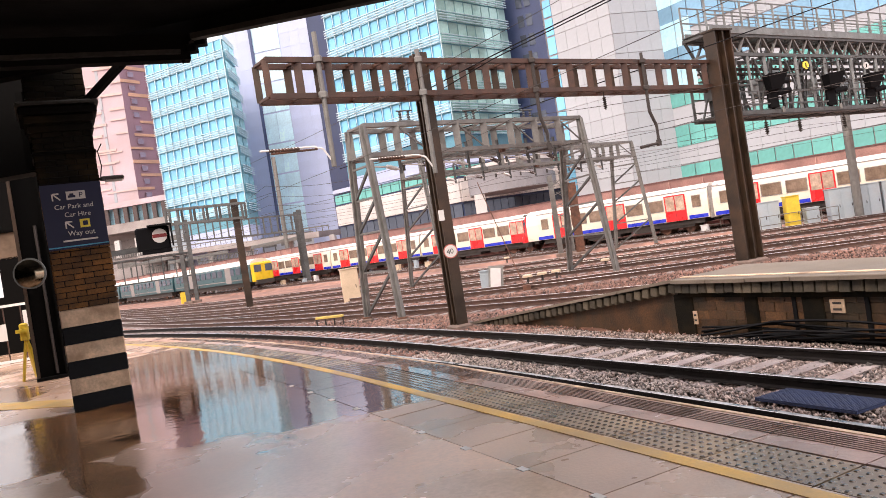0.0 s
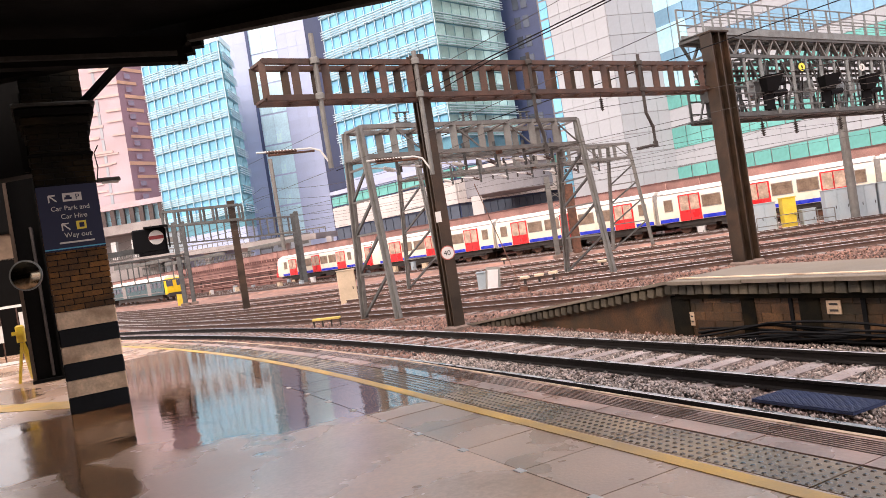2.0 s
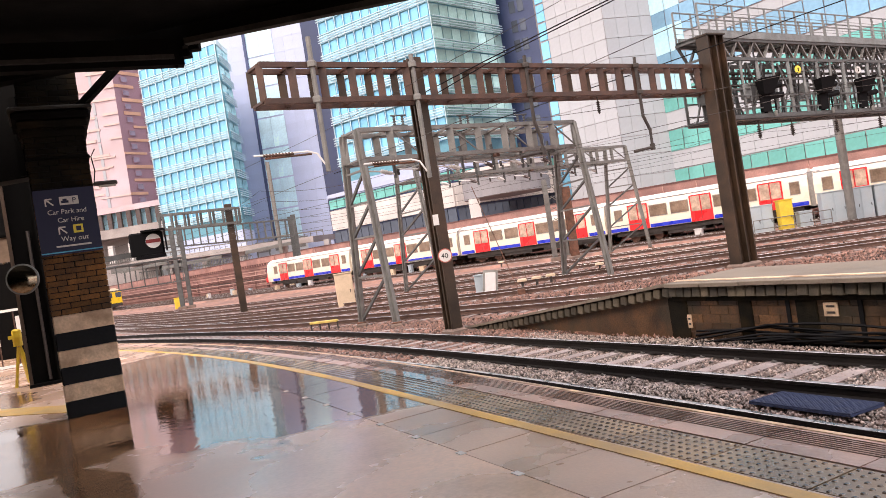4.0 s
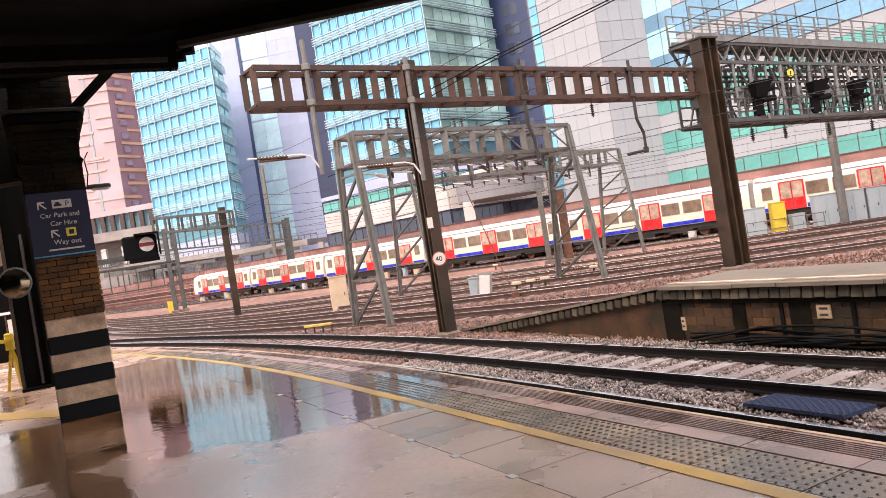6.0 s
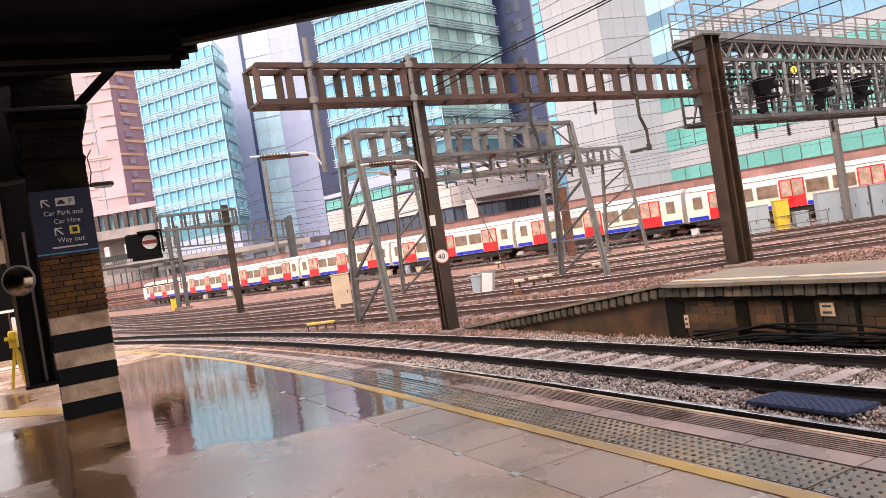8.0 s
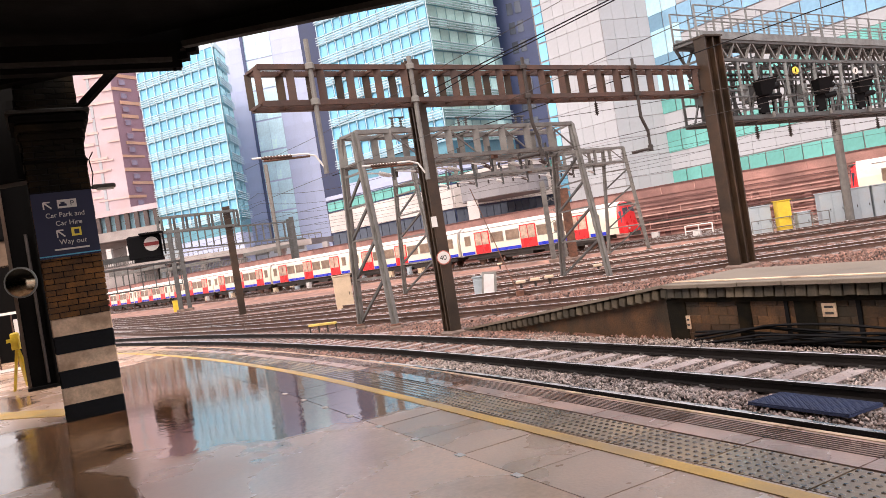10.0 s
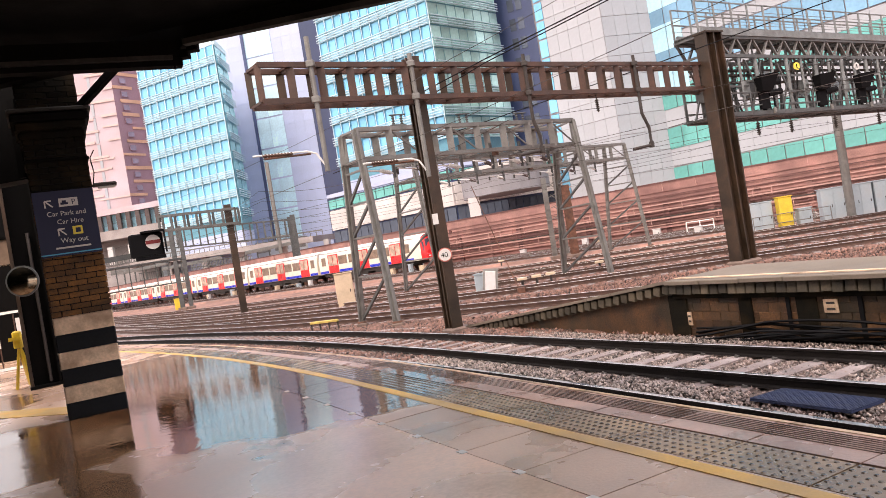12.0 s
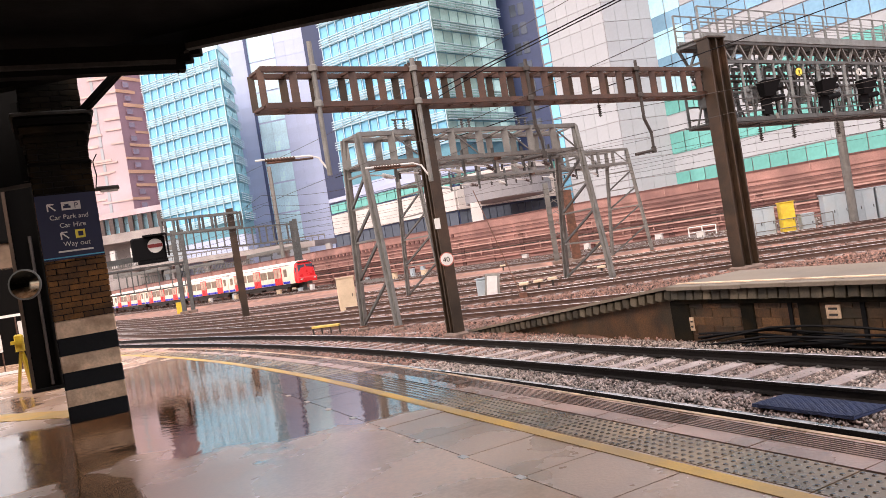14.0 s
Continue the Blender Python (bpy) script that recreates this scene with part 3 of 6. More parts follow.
# ---- column with signs, and the canopy ----
def column():
    t = thing("brick_column", pose(-4.93, 10.46, PLATFORM_Z, 0, 0, 27.1), "sooty brick canopy column with black and white bands", "column")
    w = 0.73
    part("core", Geo().box((0, 0, 2.3), (w - 0.03, w - 0.03, 4.6)), BLACKP, t, "dark mortar core")
    z, i = 0.0, 0
    for k, h in enumerate((0.222, 0.222, 0.224, 0.224, 0.228, 0.23)):
        part("painted_band", Geo().bevel_box((0, 0, z + h / 2), (w, w, h - 0.004), 0.015), BLACKP if k % 2 == 0 else WHITEP, t, "black painted band" if k % 2 == 0 else "grimy white painted band")
        z += h
    kinds = {}
    for length in (0.233, 0.111):
        for mat in (BRICK, BLACKBRICK):
            me = Geo().bevel_box((0, 0, 0), (length, 0.1, 0.066), 0.006).mesh("brick")
            me.materials.append(mat)
            kinds[length, mat] = me
    row = 0
    while z < 4.6:
        # courses above 2.9 m switch to the near-black brick
        mat = BRICK if z < 2.9 else BLACKBRICK
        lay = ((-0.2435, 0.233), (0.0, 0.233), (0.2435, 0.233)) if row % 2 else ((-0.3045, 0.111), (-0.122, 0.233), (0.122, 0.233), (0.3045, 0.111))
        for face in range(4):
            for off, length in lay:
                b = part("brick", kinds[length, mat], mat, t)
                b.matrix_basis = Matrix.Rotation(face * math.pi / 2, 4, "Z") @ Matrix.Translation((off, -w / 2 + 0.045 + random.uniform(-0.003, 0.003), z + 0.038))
        z += 0.076
        row += 1
    for z, half, h, mat in ((3.42, 0.39, 0.05, CANOPY), (3.75, 0.40, 0.10, BLACKBRICK), (3.87, 0.43, 0.10, BLACKBRICK), (3.98, 0.47, 0.10, CANOPY), (4.07, 0.50, 0.05, GUTTERGREY)):
        part("capital_course", Geo().bevel_box((0, 0, z), (half * 2, half * 2, h), 0.02), mat, t, "dark projecting course of the capital")
    part("wire_loop", Geo().tube([(0.39, -0.36, 3.05), (0.42, -0.38, 3.2), (0.40, -0.37, 3.4), (0.46, -0.38, 3.5)], 0.008, 5), CABLE, t, "loose wire")
    s = thing("wayfinding_sign", pose(-4.93, 10.46, PLATFORM_Z, 0, 0, 27.1), "navy blue wayfinding sign on the brick column", "sign")
    y, z0 = -0.40, 2.17
    part("sign_panel", Geo().box((0.0, y + 0.01, z0 + 0.40), (0.73, 0.03, 0.86)), SIGNBLUE, s)
    part("underline", Geo().box((0.0, y - 0.008, z0), (0.73, 0.006, 0.016)), CYAN, s, "cyan rule")
    rot = Matrix.Rotation(math.pi / 2, 4, "X")
    for body, x, dz, size in (("Car Park and", -0.225, 0.50, 0.088), ("Car Hire", -0.12, 0.39, 0.088), ("Way out", -0.11, 0.14, 0.092)):
        text_part("lettering", body, size, SIGNWHITE, s, Matrix.Translation((x, y - 0.008, z0 + dz)) @ rot)
    part("small_writing", Geo().box((0.03, y - 0.008, z0 + 0.075), (0.42, 0.004, 0.022)), SIGNWHITE, s, "line of small writing")
    for ax, az in ((-0.19, 0.66), (-0.08, 0.28)):
        part("arrow", Geo().beam((ax + 0.05, y - 0.008, z0 + az - 0.04), (ax - 0.03, y - 0.008, z0 + az + 0.04), 0.006, 0.018).box((ax, y - 0.008, z0 + az + 0.045), (0.08, 0.005, 0.018)).box((ax - 0.04, y - 0.008, z0 + az), (0.018, 0.005, 0.09)), SIGNWHITE, s, "white arrow")
    picto = part("pictogram", Geo().box((0.05, y - 0.007, z0 + 0.67), (0.23, 0.006, 0.11)), SIGNWHITE, s, "white car park pictogram")
    part("car_shape", Geo().box((0.0, y - 0.012, z0 + 0.655), (0.09, 0.006, 0.03)).box((0.0, y - 0.012, z0 + 0.68), (0.05, 0.006, 0.03)), SIGNBLUE, picto)
    text_part("letter", "P", 0.10, SIGNBLUE, picto, Matrix.Translation((0.085, y - 0.012, z0 + 0.635)) @ rot)
    picto = part("pictogram", Geo().box((0.11, y - 0.007, z0 + 0.29), (0.12, 0.006, 0.11)), SIGNYELLOW, s, "yellow exit pictogram")
    part("exit_shape", Geo().box((0.115, y - 0.012, z0 + 0.29), (0.06, 0.006, 0.06)), SIGNBLUE, picto)


def canopy():
    t = thing("canopy", Matrix.Identity(4), "near-black canopy over the platform", "canopy", kind="structure")
    # right edge lies out of view, set to shade the near platform
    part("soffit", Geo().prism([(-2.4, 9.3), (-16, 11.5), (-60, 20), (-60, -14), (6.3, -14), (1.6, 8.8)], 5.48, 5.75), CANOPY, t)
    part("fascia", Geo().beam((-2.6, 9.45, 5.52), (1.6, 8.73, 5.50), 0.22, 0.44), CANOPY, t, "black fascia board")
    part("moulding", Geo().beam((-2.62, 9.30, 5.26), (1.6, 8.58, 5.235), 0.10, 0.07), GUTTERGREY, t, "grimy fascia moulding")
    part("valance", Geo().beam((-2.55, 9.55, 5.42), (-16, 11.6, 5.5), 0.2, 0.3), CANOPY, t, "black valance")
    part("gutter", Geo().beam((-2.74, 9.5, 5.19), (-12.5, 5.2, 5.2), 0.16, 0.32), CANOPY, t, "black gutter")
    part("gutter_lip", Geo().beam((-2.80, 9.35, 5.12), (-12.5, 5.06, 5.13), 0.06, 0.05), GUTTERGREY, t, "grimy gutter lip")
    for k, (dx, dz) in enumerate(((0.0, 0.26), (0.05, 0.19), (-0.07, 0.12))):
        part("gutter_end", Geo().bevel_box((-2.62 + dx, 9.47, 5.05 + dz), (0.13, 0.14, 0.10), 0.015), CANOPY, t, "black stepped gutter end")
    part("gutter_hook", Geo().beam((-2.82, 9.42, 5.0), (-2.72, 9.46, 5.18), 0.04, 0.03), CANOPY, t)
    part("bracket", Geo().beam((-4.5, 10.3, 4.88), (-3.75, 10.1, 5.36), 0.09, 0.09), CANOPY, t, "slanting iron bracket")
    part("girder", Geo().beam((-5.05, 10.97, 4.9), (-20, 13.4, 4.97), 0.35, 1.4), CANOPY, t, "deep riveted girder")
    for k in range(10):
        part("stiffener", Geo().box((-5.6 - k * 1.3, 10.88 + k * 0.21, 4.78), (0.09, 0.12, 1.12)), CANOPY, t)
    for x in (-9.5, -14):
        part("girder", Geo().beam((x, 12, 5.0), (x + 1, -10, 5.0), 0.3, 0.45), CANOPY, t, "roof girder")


# ---- overhead line structures ----
def portal():
    """The brown Vierendeel portal on its mast."""
    a, b = Vector((-3.75, 18.75, 0)), Vector((10.9, 28.55, 0))
    t = thing("line_portal", Matrix.Identity(4), "brown weathered steel portal boom on a dark mast", "overhead line portal")
    d = (b - a).normalized()
    side = Vector((-d.y, d.x, 0))
    z0, z1 = 6.42, 7.32
    for s in (-0.32, 0.32):
        for z in (z0, z1):
            part("chord", Geo().beam(a + side * s + Vector((0, 0, z)), b + side * s + Vector((0, 0, z)), 0.14, 0.13), BROWN, t)
        n = 21
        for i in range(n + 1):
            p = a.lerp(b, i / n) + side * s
            # rear battens take the darker steel to stand for shade inside the boom
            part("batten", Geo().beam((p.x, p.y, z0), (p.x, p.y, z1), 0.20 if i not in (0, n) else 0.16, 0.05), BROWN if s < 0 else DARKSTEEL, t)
    for i in range(22):
        p = a.lerp(b, i / 21)
        for z in (z0, z1):
            part("batten_plate", Geo().beam((p + side * 0.32) + Vector((0, 0, z)), (p - side * 0.32) + Vector((0, 0, z)), 0.08, 0.06), BROWN, t)
    ang = math.degrees(math.atan2(d.y, d.x))
    m = thing("mast", pose(0.13, 21.75, -0.3, 0, 0, ang), "dark brown steel portal mast beside the near track", "mast")
    part("mast_web", Geo().box((0, 0, 4.0), (0.34, 0.06, 8.0)), DARKSTEEL, m)
    for y in (-0.17, 0.17):
        part("mast_flange", Geo().box((0, y, 4.0), (0.36, 0.045, 8.0)), DARKSTEEL, m)
    part("foot", Geo().bevel_box((0, 0, 0.1), (0.55, 0.55, 0.25), 0.05), BALLASTFOOT, m, "concrete foot")
    return a, b


def speed_sign():
    t = thing("speed_sign", pose(0.2, 21.4, 2.02, 0, 0, 4), "round white 40 speed sign with faded red rim on mast", "sign")
    part("rim", Geo().disc((0, 0.0, 0), (0, -1, 0), 0.20, 0.02, 28), FADEDRED, t, "faded red rim")
    part("plate", Geo().disc((0, -0.018, 0), (0, -1, 0), 0.172, 0.008, 28), SIGNWHITE, t)
    text_part("lettering", "40", 0.20, SIGNALBLACK, t, Matrix.Translation((-0.115, -0.03, -0.07)) @ Matrix.Rotation(math.pi / 2, 4, "X"))
    p = solo("notice", Geo().box((0, 0, 0), (0.16, 0.02, 0.3)), SIGNWHITE, "small white notice on the mast", "notice", m=pose(0.1, 21.42, 3.05, 0, 0, 4))


def big_post():
    m = thing("mast", pose(11.13, 28.05, -0.3, 0, 0, 30), "tall heavy dark steel gantry post with rust streaks", "mast")
    part("mast_web", Geo().box((0, 0, 4.33), (0.9, 0.08, 8.66)), DARKSTEEL, m)
    for x in (-0.43, 0.0, 0.43):
        part("mast_flange", Geo().box((x, -0.0, 4.33), (0.06, 0.5, 8.66)), DARKSTEEL, m)
    part("top_plate", Geo().box((0, 0, 8.69), (1.0, 0.6, 0.06)), DARKSTEEL, m)
    part("foot", Geo().bevel_box((0, 0, 0.1), (1.1, 0.8, 0.3), 0.06), BALLASTFOOT, m, "concrete foot")


def lattice_portal(l1, l2, r1, r2, h, depth, label, mat, n=8, splay=0.58, leg=0.21, post=0.15):
    """A galvanised portal: splayed legs at both ends and a box truss between them."""
    t = thing("lattice_gantry", Matrix.Identity(4), label, "gantry", "lattice gantries")
    ends = []
    for a, b in ((l1, l2), (r1, r2)):
        a, b = Vector((*a, -0.3)), Vector((*b, -0.3))
        mid = (a + b) / 2
        ta, tb = a.lerp(mid, splay) + Vector((0, 0, h + 0.3)), b.lerp(mid, splay) + Vector((0, 0, h + 0.3))
        for foot, top in ((a, ta), (b, tb)):
            part("leg", Geo().beam(foot, top, leg, leg * 0.35).beam(foot, top, leg * 0.3, leg), mat, t)
            part("foot", Geo().bevel_box((foot.x, foot.y, -0.2), (0.42, 0.42, 0.25), 0.05), BALLASTFOOT, t, "rust-stained concrete foot")
            part("base_plate", Geo().bevel_box((foot.x, foot.y, -0.05), (0.34, 0.34, 0.06), 0.02), RUST, t)
        levels = (0.04, 0.27, 0.47, 0.64, 0.80)
        for u, v in zip(levels, levels[1:]):
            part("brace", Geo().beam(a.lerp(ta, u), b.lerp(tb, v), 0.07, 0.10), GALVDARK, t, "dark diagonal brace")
            part("strut", Geo().beam(a.lerp(ta, v), b.lerp(tb, v), 0.07, 0.07), mat, t)
        ends.append((ta, tb))
    (la, lb), (ra, rb) = ends
    down = Vector((0, 0, -depth))
    for p, q in ((la, ra), (lb, rb)):
        for dz in (Vector(), down):
            part("chord", Geo().beam(p + dz, q + dz, 0.19, 0.15), mat, t)
        for i in range(n + 1):
            c = p.lerp(q, i / n)
            part("post", Geo().beam(c, c + down, post, post * 0.5), mat, t)
    for i in range(n + 1):
        c, e = la.lerp(ra, i / n), lb.lerp(rb, i / n)
        for dz in (Vector(), down):
            part("cross_bar", Geo().beam(c + dz, e + dz, 0.09, 0.08), mat, t)
        if i < n:
            f = lb.lerp(rb, (i + 1) / n)
            # lower diagonals darker than the upper: the truss underside's shade set in colour
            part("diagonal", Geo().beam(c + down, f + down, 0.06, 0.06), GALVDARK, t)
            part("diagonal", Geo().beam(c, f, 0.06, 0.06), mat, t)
            if i % 2:
                part("diagonal", Geo().beam(e, f + down, 0.05, 0.05), mat, t)
    return ends


def signal_gantry():
    """The long galvanised signal bridge with a hung walkway, guard rails and signal heads."""
    a, d = Vector((11.0, 28.7, 0)), Vector((0.825, 0.565, 0)).normalized()
    t = thing("signal_gantry", Matrix.Identity(4), "galvanised steel signal bridge with hung walkway and guard rails", "signal gantry")
    side = Vector((d.y, -d.x, 0))
    L, k0, zw = 34.0, 0.1, 5.38
    up = Vector((0, 0, 1))

    def at(k, s, z):
        return a + d * k - side * s + up * z
    for s in (0.0, 1.1):
        for z, w in ((zw, 0.16), (7.74, 0.13), (8.5, 0.17)):
            part("chord", Geo().beam(at(k0, s, z), at(L, s, z), w, w), GALVDARK, t)
        n = 30
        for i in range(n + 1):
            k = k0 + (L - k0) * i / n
            # rear hangers and diagonals darker: shade behind the front row set in colour
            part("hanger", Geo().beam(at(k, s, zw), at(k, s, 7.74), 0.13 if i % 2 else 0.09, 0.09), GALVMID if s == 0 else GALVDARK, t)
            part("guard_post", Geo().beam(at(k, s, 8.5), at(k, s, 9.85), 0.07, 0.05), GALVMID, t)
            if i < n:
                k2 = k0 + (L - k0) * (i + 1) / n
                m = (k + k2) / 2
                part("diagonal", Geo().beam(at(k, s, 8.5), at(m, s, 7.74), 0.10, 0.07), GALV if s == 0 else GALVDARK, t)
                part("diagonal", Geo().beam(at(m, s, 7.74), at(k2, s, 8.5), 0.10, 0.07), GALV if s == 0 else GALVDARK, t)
        for z in (9.0, 9.25, 9.55, 9.85):
            part("guard_rail", Geo().beam(at(k0, s, z), at(L, s, z), 0.045 if z in (9.25, 9.85) else 0.016, 0.045 if z in (9.25, 9.85) else 0.016), GALVMID, t)
        part("deck_edge", Geo().beam(at(k0, s - 0.1, 8.66), at(L, s - 0.1, 8.66), 0.06, 0.26), GALVMID, t, "grey walkway edge plate")
    for s in (-0.12, 1.25):
        for z in (5.75, 6.25):
            part("guard_rail", Geo().beam(at(k0 + 0.2, s, z), at(L, s, z), 0.05, 0.05), GALVDARK, t)
        for i in range(16):
            part("guard_post", Geo().beam(at(k0 + 0.2 + i * 2.3, s, zw), at(k0 + 0.2 + i * 2.3, s, 6.25), 0.06, 0.06), GALVDARK, t)
        part("kick_board", Geo().beam(at(k0 + 0.2, s, zw + 0.05), at(L, s, zw + 0.05), 0.04, 0.16), GALVDARK, t)
    deck, top = Geo(), Geo()
    for i in range(140):
        k = k0 + (L - k0) * i / 139
        deck.beam(at(k, -0.12, zw + 0.02), at(k, 1.25, zw + 0.02), 0.16, 0.04)
        top.beam(at(k, 0, 8.62), at(k, 1.1, 8.62), 0.16, 0.03)
    part("walkway_grating", deck, GALVDARK, t, "open steel grating", "stuff")
    part("upper_grating", top, GALVDARK, t, "open steel grating", "stuff")
    for i in range(27):
        k = k0 + (L - k0) * i / 26
        for z in (7.74, 8.5, zw):
            part("cross_bar", Geo().beam(at(k, 0, z), at(k, 1.1, z), 0.08, 0.08), GALVDARK, t)
        if i < 26:
            part("cross_brace", Geo().beam(at(k, 0, 7.6), at(k + 1.3, 1.1, 5.3), 0.06, 0.06), GALVDARK, t)
    for s in (0.02, 1.08):
        for i in range(15):
            k = 0.6 + i * 2.2
            part("brace", Geo().beam(at(k, s, zw + 0.1), at(k + 1.1, s, 7.6), 0.06, 0.06), GALVDARK, t)
            part("brace", Geo().beam(at(k + 1.1, s, zw + 0.1), at(k, s, 7.6), 0.06, 0.06), GALVDARK, t)
            part("rung_bar", Geo().beam(at(k, s, 6.55 + 0.2 * (i % 3)), at(k + 2.2, s, 6.55 + 0.2 * (i % 3)), 0.07, 0.07), GALVMID if i % 2 else GALVDARK, t)
    for i in range(9):
        k = 1.6 + i * 2.45
        lad = part("ladder", Geo().beam(at(k, 0.4, zw), at(k, 0.4, 8.5), 0.05, 0.05).beam(at(k + 0.4, 0.4, zw), at(k + 0.4, 0.4, 8.5), 0.05, 0.05), GALVDARK, t)
        for j in range(9):
            part("rung", Geo().beam(at(k, 0.4, zw + 0.3 + j * 0.33), at(k + 0.4, 0.4, zw + 0.3 + j * 0.33), 0.03, 0.03), GALVDARK, lad)
    for z in (6.9, 7.2, 7.4):
        part("cable_tray", Geo().beam(at(0.5, 0.9, z), at(L, 0.9, z), 0.25, 0.06), UNDER, t, "dark cable tray")
    for k, z in ((1.2, 6.5), (2.4, 6.9), (4.4, 6.6), (5.6, 7.0), (8.4, 6.6), (11.2, 6.7), (13.5, 6.6)):
        p = at(k, 1.0, z)
        part("equipment_box", Geo().box((p.x, p.y, p.z), (0.45, 0.4, 0.7), 0.57), GALVDARK if k < 5 else CABGREY, t, "grey equipment box")
    ang = math.degrees(math.atan2(d.y, d.x))
    for k in (3.5, 7.9, 11.4, 16.5):
        p = at(k, -0.15, 0)
        g = thing("signal", pose(p.x, p.y, 6.3, 0, 0, ang - 18), "black railway signal with a deep hood on the gantry", "railway signal", "signals on the gantry")
        part("backboard", Geo().bevel_box((0, 0.02, -0.25), (0.5, 0.16, 0.95), 0.05), SIGNALBLACK, g)
        hood = Geo()
        hood.v = [(-0.44, -0.50, 0.56), (0.46, -0.50, 0.62), (0.42, 0, 0.62), (-0.38, 0, 0.56), (-0.27, -0.32, -0.05), (0.20, -0.32, -0.05), (0.20, 0, -0.05), (-0.27, 0, -0.05)]
        hood.f = [(0, 1, 2, 3), (7, 6, 5, 4), (0, 4, 5, 1), (1, 5, 6, 2), (2, 6, 7, 3), (3, 7, 4, 0)]
        part("hood", hood, SIGNALBLACK, g)
        part("relay_case", Geo().bevel_box((-0.75, 0.15, 0.2), (0.34, 0.3, 0.62), 0.03), GALVMID, g, "grey relay case")
        part("foot_lamp", Geo().bevel_box((0.2, -0.25, -0.85), (0.13, 0.12, 0.22), 0.03), GALV, g, "pale lamp under the head")
        part("lens_tube", Geo().tube([(0.2, 0.05, 0.25), (1.0, 0.25, 0.35)], 0.13, 10), SIGNALBLACK, g)
        part("lens_tube", Geo().tube([(0.2, 0.05, -0.15), (1.05, 0.25, -0.05)], 0.13, 10), SIGNALBLACK, g)
        part("ladder_rail", Geo().beam((0.55, 0.1, -0.9), (0.55, 0.1, 0.7), 0.05, 0.05), SIGNALBLACK, g)
        part("mounting", Geo().beam((0, 0.1, -0.95), (0, 0.1, 0.4), 0.12, 0.12), SIGNALBLACK, g)
    for k, mat, label in ((6.4, SIGNYELLOW, "round yellow plate on the gantry"), (11.5, SIGNWHITE, "round white plate on the gantry")):
        p = at(k, -0.05, 7.32)
        s = thing("round_plate", pose(p.x, p.y, p.z, 0, 0, ang - 15), label, "sign")
        part("plate", Geo().disc((0, 0, 0), (0, -1, 0), 0.17, 0.03, 20), mat, s)
        part("pictogram", Geo().box((0, -0.034, 0), (0.05, 0.01, 0.16)), SIGNALBLACK, s)
    for k in (3.0, 5.4, 9.0, 13.0):
        p = at(k, 0.0, 5.16)
        q = thing("insulator", pose(p.x, p.y, p.z, 0, 0, ang), "ribbed dark insulator under the walkway", "insulator", "insulators under the gantry")
        part("ribbed_body", Geo().lathe((0, 0, -0.1), (0, 0, -0.58), [0.03, 0.1] * 6), UNDER, q)
        part("rod", Geo().tube([(0, 0, 0.1), (0, 0, -0.62)], 0.03, 6), UNDER, q)


